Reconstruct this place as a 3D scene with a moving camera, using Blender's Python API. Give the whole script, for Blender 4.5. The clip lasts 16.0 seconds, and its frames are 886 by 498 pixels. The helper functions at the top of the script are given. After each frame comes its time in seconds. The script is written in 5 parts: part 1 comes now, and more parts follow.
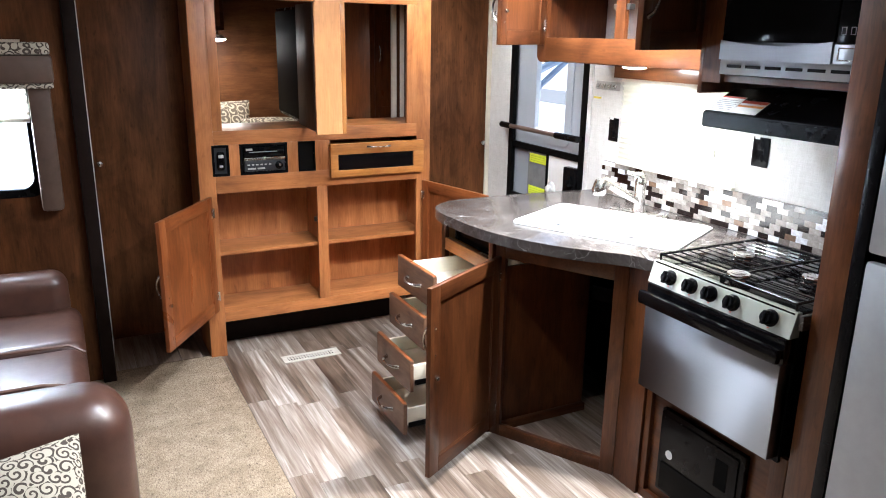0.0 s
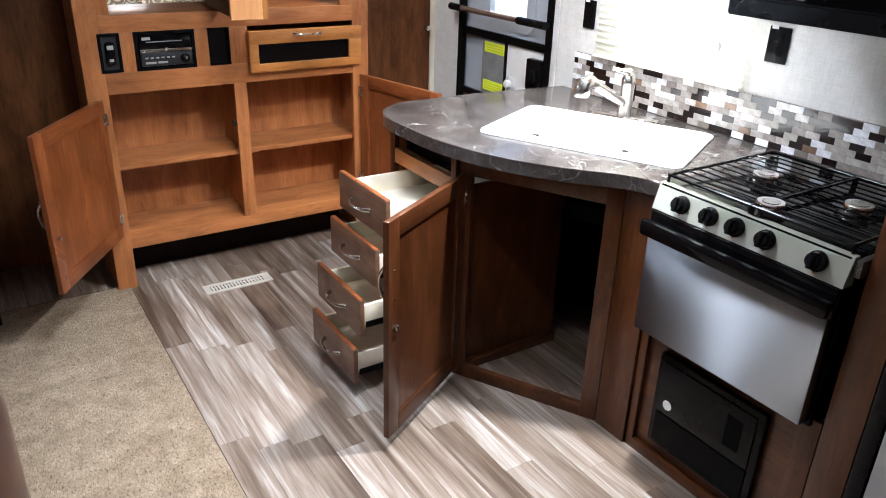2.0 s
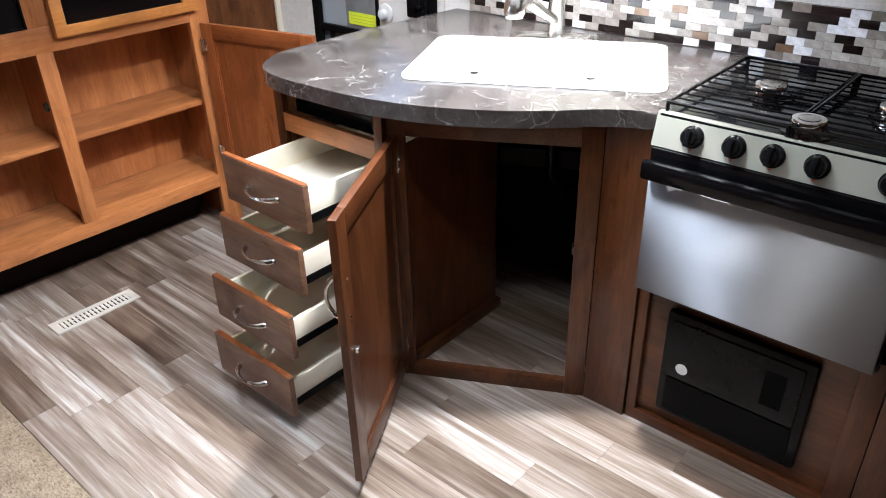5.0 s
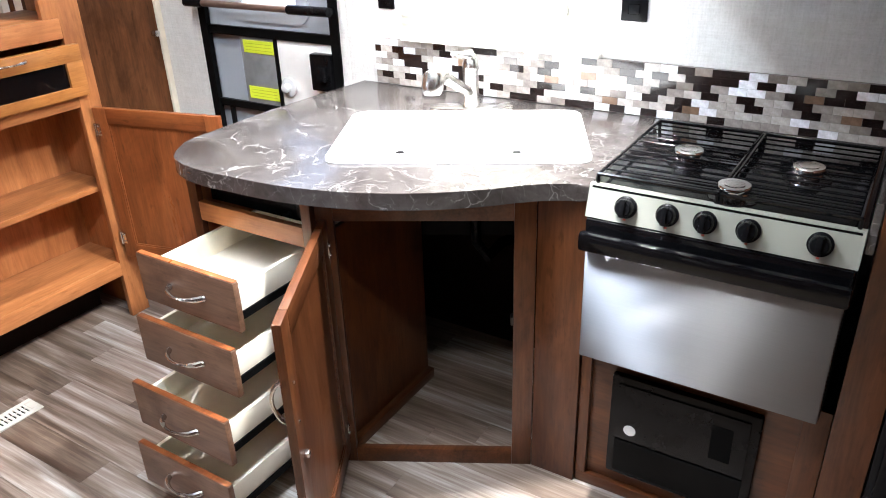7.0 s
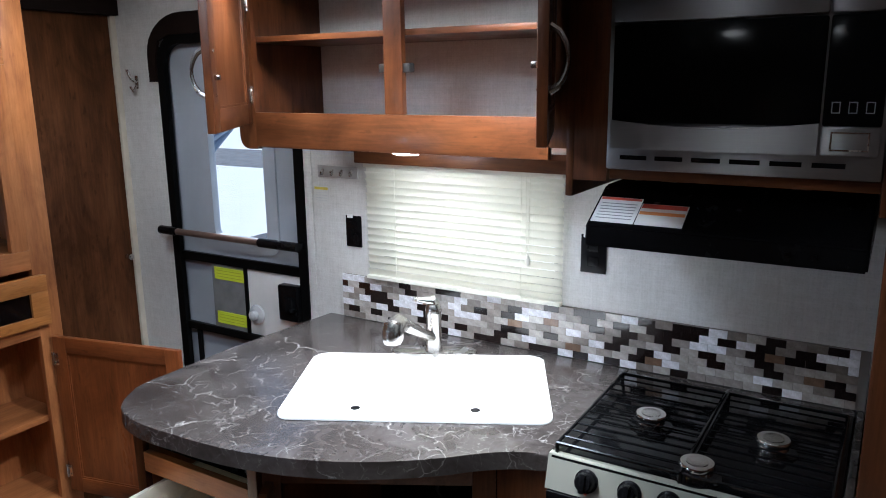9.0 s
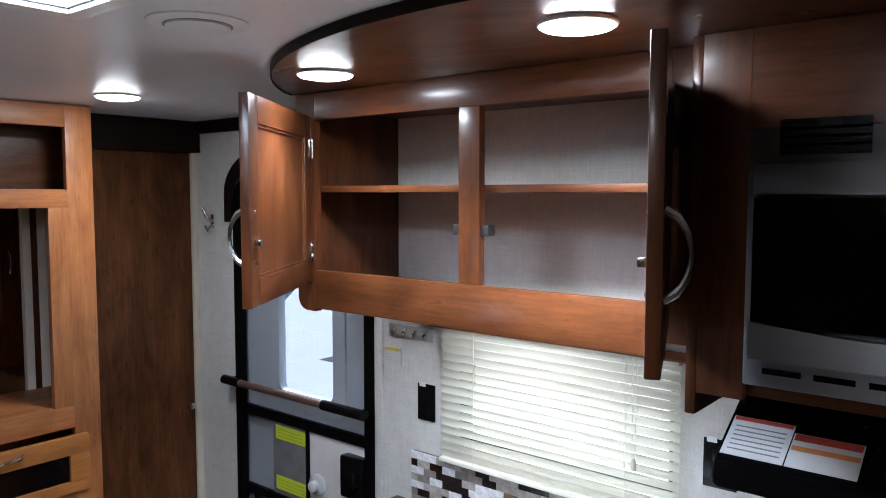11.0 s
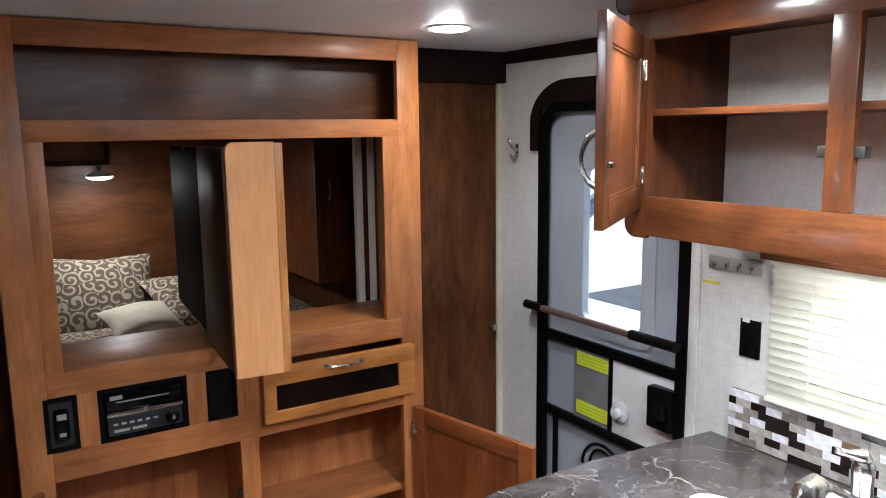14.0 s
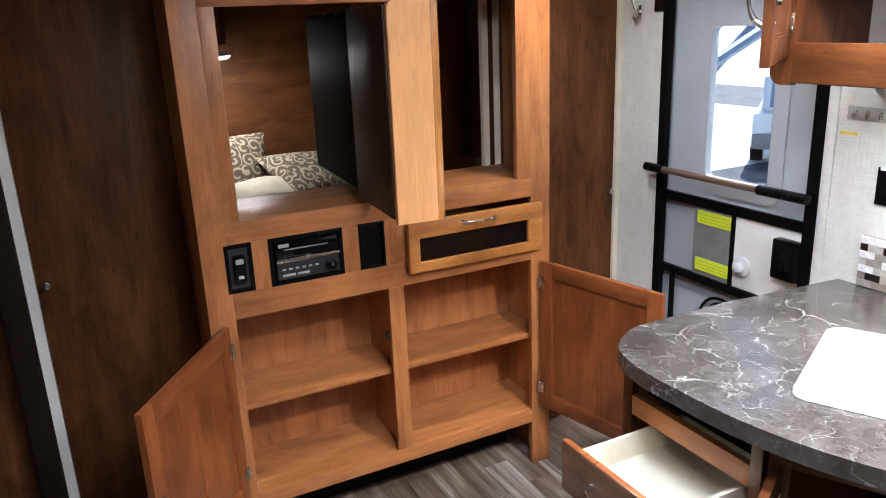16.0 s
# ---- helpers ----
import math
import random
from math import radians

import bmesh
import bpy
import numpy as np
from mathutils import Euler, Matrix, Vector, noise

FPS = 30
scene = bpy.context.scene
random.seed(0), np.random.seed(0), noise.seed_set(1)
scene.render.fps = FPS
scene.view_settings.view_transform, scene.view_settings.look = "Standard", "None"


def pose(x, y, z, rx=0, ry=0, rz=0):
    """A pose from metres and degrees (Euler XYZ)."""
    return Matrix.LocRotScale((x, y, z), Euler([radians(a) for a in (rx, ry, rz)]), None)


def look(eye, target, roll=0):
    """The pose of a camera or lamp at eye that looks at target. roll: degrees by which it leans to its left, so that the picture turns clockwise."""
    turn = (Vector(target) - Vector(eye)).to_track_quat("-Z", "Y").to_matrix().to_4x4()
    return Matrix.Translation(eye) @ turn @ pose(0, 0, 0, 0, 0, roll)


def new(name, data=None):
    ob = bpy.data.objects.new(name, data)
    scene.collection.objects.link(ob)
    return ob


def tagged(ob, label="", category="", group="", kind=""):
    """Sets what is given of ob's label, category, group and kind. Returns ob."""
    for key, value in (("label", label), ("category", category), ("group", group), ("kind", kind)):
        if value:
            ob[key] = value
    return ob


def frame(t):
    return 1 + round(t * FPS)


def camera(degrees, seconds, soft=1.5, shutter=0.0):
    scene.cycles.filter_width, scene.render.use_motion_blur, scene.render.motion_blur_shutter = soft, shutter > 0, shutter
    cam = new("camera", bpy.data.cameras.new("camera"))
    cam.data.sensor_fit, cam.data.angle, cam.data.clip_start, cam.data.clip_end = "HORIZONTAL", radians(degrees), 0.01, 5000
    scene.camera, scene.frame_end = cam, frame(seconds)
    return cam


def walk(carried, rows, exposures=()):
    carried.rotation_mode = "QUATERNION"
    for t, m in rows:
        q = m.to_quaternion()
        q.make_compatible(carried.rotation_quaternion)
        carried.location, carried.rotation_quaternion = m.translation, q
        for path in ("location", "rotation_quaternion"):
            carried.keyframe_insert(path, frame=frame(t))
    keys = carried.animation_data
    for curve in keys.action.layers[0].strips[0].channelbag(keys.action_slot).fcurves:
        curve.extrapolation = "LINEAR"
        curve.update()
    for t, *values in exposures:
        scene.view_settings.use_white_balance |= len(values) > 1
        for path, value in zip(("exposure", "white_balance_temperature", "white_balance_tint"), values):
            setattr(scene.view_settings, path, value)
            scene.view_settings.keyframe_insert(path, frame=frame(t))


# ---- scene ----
cam = camera(61.0, 16.0, 1.0)
PATH = [
    (0, (1.233, 1.1, 1.615), (2.107, 2.813, 1.067), 0.9),
    (0.5, (1.273, 1.228, 1.63), (2.155, 2.906, 0.991), 0.7),
    (1, (1.375, 1.343, 1.586), (2.256, 2.996, 0.884), 0.7),
    (1.5, (1.403, 1.456, 1.573), (2.344, 3.049, 0.812), 1.6),
    (2, (1.385, 1.611, 1.576), (2.385, 3.13, 0.744), 1.9),
    (2.5, (1.347, 1.754, 1.563), (2.385, 3.211, 0.667), 1.7),
    (3, (1.369, 1.889, 1.542), (2.424, 3.29, 0.58), 1.2),
    (3.5, (1.369, 2.026, 1.526), (2.455, 3.399, 0.558), 0.5),
    (4, (1.452, 2.112, 1.489), (2.576, 3.423, 0.48), 0.6),
    (4.2, (1.461, 2.129, 1.464), (2.618, 3.42, 0.467), 0.4),
    (6.3, (1.408, 2.346, 1.505), (2.858, 3.312, 0.524), -2.6),
    (6.5, (1.417, 2.351, 1.51), (2.889, 3.313, 0.557), -2.3),
    (7, (1.442, 2.352, 1.54), (2.949, 3.319, 0.649), -2.0),
    (7.5, (1.459, 2.331, 1.583), (3.023, 3.319, 0.821), -1.8),
    (8, (1.498, 2.322, 1.62), (3.103, 3.319, 0.965), -1.5),
    (8.5, (1.538, 2.331, 1.667), (3.175, 3.345, 1.129), -1.0),
    (9, (1.564, 2.342, 1.697), (3.233, 3.352, 1.257), -0.7),
    (9.2, (1.572, 2.348, 1.71), (3.242, 3.373, 1.309), -0.6),
    (11.3, (1.95, 2.529, 1.811), (3.463, 3.831, 1.681), 0.0),
    (11.5, (1.961, 2.548, 1.814), (3.447, 3.88, 1.683), 0.0),
    (12, (1.966, 2.583, 1.816), (3.353, 4.016, 1.668), 0.1),
    (12.5, (1.94, 2.615, 1.812), (3.232, 4.132, 1.643), 0.1),
    (13, (1.898, 2.633, 1.806), (3.087, 4.226, 1.581), -0.1),
    (13.5, (1.834, 2.636, 1.794), (2.942, 4.282, 1.541), -0.3),
    (14, (1.766, 2.631, 1.775), (2.81, 4.308, 1.466), -0.7),
    (14.5, (1.699, 2.624, 1.758), (2.69, 4.314, 1.356), -1.1),
    (14.7, (1.672, 2.617, 1.752), (2.645, 4.311, 1.322), -1.1),
    (15, (1.624, 2.618, 1.743), (2.576, 4.316, 1.284), -1.6),
    (15.5, (1.559, 2.607, 1.73), (2.459, 4.319, 1.22), -2.1),
    (16, (1.5, 2.603, 1.698), (2.352, 4.317, 1.118), -2.4),
]
EXPOSURES = [(0.0, 1.2, 5760, 10), (1.5, 0.86, 5740, 10), (4.0, 0.73, 5660, 10), (6.5, 1.46, 5760, 10), (7.5, 1.41, 5710, 10), (8.0, 0.87, 5560, 10), (9.0, -0.21, 5360, 10), (11.5, -0.33, 5300, 10), (12.5, -0.16, 5430, 10), (14.0, 0.25, 5650, 10), (16.0, 0.78, 5730, 10)]
walk(cam, [(t, look(eye, target, roll)) for t, eye, target, roll in PATH], EXPOSURES)

# ---- light ----
world = bpy.data.worlds.new("world")
scene.world = world
world.use_nodes = True
wn = world.node_tree.nodes
sky = wn.new("ShaderNodeTexSky")
sky.sky_type, sky.sun_disc = "NISHITA", False
sky.sun_elevation, sky.sun_rotation = radians(48), radians(60)
world.node_tree.links.new(sky.outputs[0], wn["Background"].inputs[0])
wn["Background"].inputs[1].default_value = 0.15
sun = new("sun", bpy.data.lights.new("sun", "SUN"))
sun.data.energy, sun.data.angle, sun.data.color = 5.0, radians(0.5), (1.0, 0.95, 0.88)
sun.matrix_world = look((12, 8, 14), (0, 0, 0))


def area_lamp(name, eye, target, w, h, watts, colour=(1, 1, 1)):
    lamp = new(name, bpy.data.lights.new(name, "AREA"))
    lamp.data.shape, lamp.data.size, lamp.data.size_y = "RECTANGLE", w, h
    lamp.data.energy, lamp.data.color = watts, colour
    lamp.matrix_world = look(eye, target)
    return lamp


WALL_X, ENT_Y, CEIL = 3.54, 4.80, 2.07
# daylight through the windows, the roof hatch and the door of the place
area_lamp("daylight_kitchen", (WALL_X + 0.07, 3.46, 1.26), (2.0, 3.46, 1.2), 0.6, 0.3, 1.8, (1.0, 0.98, 0.93))
area_lamp("daylight_end_window", (0.87, 4.84, 1.2), (0.95, 3.0, 0.8), 0.45, 0.4, 13, (0.86, 0.93, 1.0))
area_lamp("daylight_hatch", (2.25, 3.44, CEIL + 0.05), (2.25, 3.44, 0.0), 0.34, 0.34, 20, (0.93, 0.97, 1.0))


# ---- materials ----
def material(name):
    m = bpy.data.materials.new(name)
    m.use_nodes = True
    n, l = m.node_tree.nodes, m.node_tree.links
    return m, n, l, n["Principled BSDF"]


def coords(n, l, scale, kind="Object"):
    tc, mp = n.new("ShaderNodeTexCoord"), n.new("ShaderNodeMapping")
    mp.inputs["Scale"].default_value = scale
    l.new(tc.outputs[kind], mp.inputs["Vector"])
    return mp.outputs[0]


def ramp(n, l, fac, stops):
    r = n.new("ShaderNodeValToRGB")
    while len(r.color_ramp.elements) < len(stops):
        r.color_ramp.elements.new(0.5)
    for e, (p, c) in zip(r.color_ramp.elements, stops):
        e.position, e.color = p, (*c, 1)
    l.new(fac, r.inputs[0])
    return r.outputs[0]


def noise_tex(n, l, vec, scale, detail=6, rough=0.6, distort=0.0):
    t = n.new("ShaderNodeTexNoise")
    t.inputs["Scale"].default_value, t.inputs["Detail"].default_value = scale, detail
    t.inputs["Roughness"].default_value, t.inputs["Distortion"].default_value = rough, distort
    l.new(vec, t.inputs["Vector"])
    return t.outputs[0]


def mix(n, l, a, b, fac, mode="MIX"):
    x = n.new("ShaderNodeMix")
    x.data_type, x.blend_type = "RGBA", mode
    for src, sock in ((fac, x.inputs[0]), (a, x.inputs[6]), (b, x.inputs[7])):
        if isinstance(src, (int, float)):
            sock.default_value = src
        elif isinstance(src, tuple):
            sock.default_value = (*src, 1)
        else:
            l.new(src, sock)
    return x.outputs[2]


def bump(n, l, p, height, strength, distance=0.001):
    b = n.new("ShaderNodeBump")
    b.inputs["Strength"].default_value, b.inputs["Distance"].default_value = strength, distance
    l.new(height, b.inputs["Height"])
    l.new(b.outputs[0], p.inputs["Normal"])


def wood(name, axis, dark, mid, light, rough=0.38, coat=0.0, spec=0.4, figure=1.0):
    """Stained wood or wood laminate with its grain along an axis (0, 1, 2) of the object."""
    m, n, l, p = material(name)

    def along(across, length):
        sc = [across] * 3
        sc[axis] = length
        return coords(n, l, sc)
    grain = noise_tex(n, l, along(14.0, 2.2), 1.0, 8, 0.64, 0.5)
    fine = noise_tex(n, l, along(140.0, 9.0), 1.0, 5, 0.6)
    blot = noise_tex(n, l, along(6.0, 3.0), 1.0, 6, 0.65, 0.9)
    fleck = noise_tex(n, l, along(55.0, 16.0), 1.0, 3, 0.55, 0.2)
    c = ramp(n, l, grain, [(0.22, dark), (0.5, mid), (0.8, light)])
    c = mix(n, l, c, ramp(n, l, fine, [(0.36, (0.62, 0.58, 0.55)), (0.6, (1.05, 1.05, 1.05))]), 0.55 * min(1.0, figure + 0.2), "MULTIPLY")
    c = mix(n, l, c, ramp(n, l, blot, [(0.3, (0.5, 0.44, 0.4)), (0.5, (0.98, 0.97, 0.96)), (0.7, (1.2, 1.18, 1.16))]), 0.9 * figure, "MULTIPLY")
    c = mix(n, l, c, ramp(n, l, fleck, [(0.3, (0.5, 0.42, 0.36)), (0.38, (1, 1, 1))]), 0.6 * figure, "MULTIPLY")
    l.new(c, p.inputs["Base Color"])
    l.new(ramp(n, l, blot, [(0.3, (rough + 0.1,) * 3), (0.7, (rough - 0.04,) * 3)]), p.inputs["Roughness"])
    p.inputs["Specular IOR Level"].default_value = spec
    p.inputs["Coat Weight"].default_value, p.inputs["Coat Roughness"].default_value = coat, 0.17
    bump(n, l, p, fine, 0.1)
    return m


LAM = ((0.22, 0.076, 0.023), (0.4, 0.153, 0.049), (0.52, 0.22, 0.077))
# one cherry wood in two colours: first as lit, then darkened for shade
CHE_LIT = ((0.14, 0.036, 0.01), (0.215, 0.063, 0.017), (0.3, 0.1, 0.031))
CHE_SHADED = ((0.045, 0.0125, 0.0036), (0.084, 0.0275, 0.0088), (0.13, 0.047, 0.0155))
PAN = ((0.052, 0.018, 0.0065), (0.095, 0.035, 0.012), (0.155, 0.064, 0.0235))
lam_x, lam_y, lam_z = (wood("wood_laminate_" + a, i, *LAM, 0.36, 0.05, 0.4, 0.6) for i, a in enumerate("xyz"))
che_x, che_y, che_z = (wood("shaded_cherry_wood_" + a, i, *CHE_SHADED, 0.34, 0.35, 0.22, 0.95) for i, a in enumerate("xyz"))
lit_che_x, lit_che_z = wood("lit_cherry_x", 0, *CHE_LIT, 0.3, 0.3), wood("lit_cherry_z", 2, *CHE_LIT, 0.3, 0.3)
pan_z = wood("wall_panel_wood", 2, *PAN, 0.45, 0.0, 0.15)
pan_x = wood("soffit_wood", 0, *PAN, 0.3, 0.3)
pan_y = wood("soffit_wood_long", 1, *PAN, 0.3, 0.3)
DRW = ((0.1, 0.05, 0.028), (0.16, 0.085, 0.05), (0.22, 0.125, 0.078))
drw_y = wood("drawer_front_wood", 1, *DRW, 0.4, 0.1)
HON = ((0.3, 0.112, 0.024), (0.43, 0.172, 0.04), (0.54, 0.235, 0.064))
hon_x, hon_z = wood("honey_wood", 0, *HON, 0.3, 0.3, 0.4, 0.6), wood("honey_wood_upright", 2, *HON, 0.3, 0.3, 0.4, 0.6)
pal_z = wood("pale_laminate", 2, (0.56, 0.26, 0.098), (0.62, 0.3, 0.115), (0.67, 0.34, 0.14), 0.35, 0.05, 0.4, 0.3)
bwl_x = wood("bedroom_wall_wood", 0, (0.07, 0.024, 0.008), (0.13, 0.048, 0.016), (0.19, 0.078, 0.028), 0.4, 0.05, 0.3, 0.7)


def plain(name, colour, rough=0.5, metal=0.0, spots=0.12, scale=18.0, coat=0.0, relief=0.05, spec=0.5):
    """A painted, plastic or metal surface with faint unevenness at two scales."""
    m, n, l, p = material(name)
    a = noise_tex(n, l, coords(n, l, (1, 1, 1)), scale, 6)
    b = noise_tex(n, l, coords(n, l, (1, 1, 1)), scale * 14, 3)
    c = mix(n, l, colour, tuple(x * (1 - spots * 2) for x in colour), ramp(n, l, a, [(0.4, (0, 0, 0)), (0.75, (1, 1, 1))]))
    l.new(c, p.inputs["Base Color"])
    l.new(ramp(n, l, a, [(0.3, (max(0.03, rough - 0.06),) * 3), (0.7, (rough + 0.06,) * 3)]), p.inputs["Roughness"])
    p.inputs["Metallic"].default_value, p.inputs["Coat Weight"].default_value = metal, coat
    p.inputs["Specular IOR Level"].default_value = spec
    bump(n, l, p, b, relief)
    return m


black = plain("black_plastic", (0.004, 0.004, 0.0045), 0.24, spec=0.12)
black_gloss = plain("black_enamel", (0.003, 0.003, 0.0035), 0.12, relief=0.01, spec=0.22)
oven_glass = plain("oven_glass", (0.003, 0.003, 0.003), 0.1, relief=0.0, spec=0.04)
black_metal = plain("black_metal", (0.004, 0.004, 0.004), 0.4, 0.0, spec=0.05)
screen_black = bpy.data.materials.new("screen_black")
screen_black.use_nodes = True
sbp = screen_black.node_tree.nodes["Principled BSDF"]
sbp.inputs["Base Color"].default_value, sbp.inputs["Roughness"].default_value, sbp.inputs["Specular IOR Level"].default_value = (0.003, 0.003, 0.003, 1), 0.55, 0.02
polished = plain("polished_metal", (0.7, 0.69, 0.67), 0.12, 1.0, 0.04, relief=0.01)
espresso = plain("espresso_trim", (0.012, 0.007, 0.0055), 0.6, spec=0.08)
chrome = plain("brushed_nickel", (0.62, 0.6, 0.57), 0.24, 1.0, 0.05)
nickel_plate = plain("satin_nickel_plate", (0.42, 0.41, 0.39), 0.45, 0.4, 0.05)
white_plastic = plain("white_plastic", (0.78, 0.77, 0.74), 0.4, spots=0.03)
sink_white = plain("white_sink_acrylic", (0.86, 0.86, 0.85), 0.22, spots=0.02, relief=0.01)
ceiling_vinyl = plain("ceiling_vinyl", (0.8, 0.8, 0.8), 0.36, spots=0.03, scale=3, relief=0.1, spec=0.4)
door_grey = plain("door_grey_fibreglass", (0.36, 0.39, 0.43), 0.45, spots=0.05, scale=5)
bracket_grey = plain("grey_plastic", (0.2, 0.205, 0.21), 0.5)
notice_paper = plain("aged_notice_paper", (0.66, 0.655, 0.63), 0.6, spots=0.03)
warn_yellow = plain("amber_label", (0.75, 0.6, 0.08), 0.6)
faint_ink = plain("faint_ink", (0.6, 0.6, 0.6), 0.7)
olive_ink = plain("olive_ink", (0.42, 0.48, 0.03), 0.6)
dark_nickel = plain("dark_nickel", (0.07, 0.066, 0.062), 0.4, 0.8, 0.05)
vent_cream = plain("cream_enamel", (0.52, 0.49, 0.43), 0.45, spots=0.05)
yellow = plain("yellow_label", (0.62, 0.72, 0.03), 0.5, spots=0.03)
paper = plain("paper", (0.75, 0.75, 0.74), 0.6, spots=0.04)
ink = plain("ink_grey", (0.25, 0.25, 0.26), 0.6)
red_ink = plain("red_ink", (0.5, 0.06, 0.03), 0.6)
orange_ink = plain("orange_ink", (0.75, 0.28, 0.08), 0.6)
drawer_cream = plain("drawer_cream_board", (0.8, 0.74, 0.61), 0.5, spots=0.05)
leather = plain("brown_leather", (0.072, 0.032, 0.022), 0.36, spots=0.2, scale=9, coat=0.1, relief=0.25)
piping_mat = plain("leather_piping", (0.16, 0.085, 0.06), 0.45)
drape_brown = plain("brown_drape_vinyl", (0.1, 0.062, 0.045), 0.5)
blind_mat = plain("cream_blind", (0.77, 0.75, 0.66), 0.5, spots=0.03)
cream_fabric = plain("cream_fabric", (0.62, 0.56, 0.45), 0.85, spots=0.08, relief=0.4)
car_white = plain("car_paint_white", (0.75, 0.76, 0.78), 0.25, coat=0.6)


def make_steel():
    m, n, l, p = material("brushed_steel")
    tangent = n.new("ShaderNodeTangent")
    tangent.direction_type, tangent.axis = "RADIAL", "Z"
    l.new(tangent.outputs[0], p.inputs["Tangent"])
    g = noise_tex(n, l, coords(n, l, (8, 5.0, 700)), 1.0, 4)
    l.new(ramp(n, l, g, [(0.3, (0.32, 0.325, 0.34)), (0.7, (0.34, 0.345, 0.36))]), p.inputs["Base Color"])
    p.inputs["Metallic"].default_value = 1.0
    p.inputs["Anisotropic"].default_value, p.inputs["Anisotropic Rotation"].default_value = 1.0, 0.25
    l.new(ramp(n, l, g, [(0.3, (0.5,) * 3), (0.7, (0.52,) * 3)]), p.inputs["Roughness"])
    return m


steel = make_steel()


def make_wallpaper():
    m, n, l, p = material("linen_wallboard")
    a = noise_tex(n, l, coords(n, l, (9, 9, 220)), 1.0, 4)
    b = noise_tex(n, l, coords(n, l, (220, 220, 9)), 1.0, 4)
    w = mix(n, l, a, b, 0.5)
    weave = ramp(n, l, w, [(0.37, (0.6, 0.59, 0.565)), (0.63, (0.69, 0.68, 0.655))])
    mottle = noise_tex(n, l, coords(n, l, (1, 1, 1)), 26, 5, 0.7)
    fleck = noise_tex(n, l, coords(n, l, (1, 1, 1)), 170, 3, 0.6)
    c = mix(n, l, weave, ramp(n, l, mottle, [(0.35, (0.93, 0.92, 0.91)), (0.65, (1.05, 1.05, 1.05))]), 0.8, "MULTIPLY")
    c = mix(n, l, c, ramp(n, l, fleck, [(0.36, (0.86, 0.85, 0.83)), (0.5, (1, 1, 1))]), 0.5, "MULTIPLY")
    l.new(c, p.inputs["Base Color"])
    p.inputs["Roughness"].default_value = 0.7
    bump(n, l, p, w, 0.08)
    return m


wallpaper = make_wallpaper()


def make_marble():
    m, n, l, p = material("grey_brown_marble_laminate")
    v = coords(n, l, (1, 1, 1))
    base = noise_tex(n, l, v, 7, 9, 0.65, 0.8)
    c = ramp(n, l, base, [(0.3, (0.026, 0.022, 0.02)), (0.5, (0.047, 0.04, 0.037)), (0.72, (0.08, 0.072, 0.068))])
    cloud = noise_tex(n, l, v, 38, 6, 0.7, 0.5)
    c = mix(n, l, c, ramp(n, l, cloud, [(0.35, (0.72, 0.7, 0.68)), (0.6, (1.05, 1.05, 1.06)), (0.75, (1.25, 1.25, 1.27))]), 0.55, "MULTIPLY")
    warp = n.new("ShaderNodeVectorMath")
    warp.operation = "ADD"
    wob = n.new("ShaderNodeTexNoise")
    wob.inputs["Scale"].default_value, wob.inputs["Detail"].default_value = 9, 6
    l.new(v, wob.inputs["Vector"])
    sc = n.new("ShaderNodeVectorMath")
    sc.operation = "SCALE"
    sc.inputs[3].default_value = 0.16
    l.new(wob.outputs["Color"], sc.inputs[0])
    l.new(v, warp.inputs[0])
    l.new(sc.outputs[0], warp.inputs[1])
    for scale, lo, amt in ((4.5, 0.005, 0.55), (9, 0.008, 0.36), (22, 0.014, 0.15)):
        vo = n.new("ShaderNodeTexVoronoi")
        vo.feature = "DISTANCE_TO_EDGE"
        vo.inputs["Scale"].default_value = scale
        l.new(warp.outputs[0], vo.inputs["Vector"])
        vein = ramp(n, l, vo.outputs["Distance"], [(0.0, (amt,) * 3), (lo, (amt * 0.35,) * 3), (lo * 3, (0, 0, 0))])
        gate = ramp(n, l, noise_tex(n, l, v, scale * 1.6, 6, 0.7), [(0.46, (0, 0, 0)), (0.64, (1, 1, 1))])
        c = mix(n, l, c, (0.62, 0.6, 0.58), mix(n, l, vein, gate, 1.0, "MULTIPLY"))
    l.new(c, p.inputs["Base Color"])
    l.new(ramp(n, l, base, [(0.3, (0.17,) * 3), (0.7, (0.24,) * 3)]), p.inputs["Roughness"])
    return m


marble = make_marble()


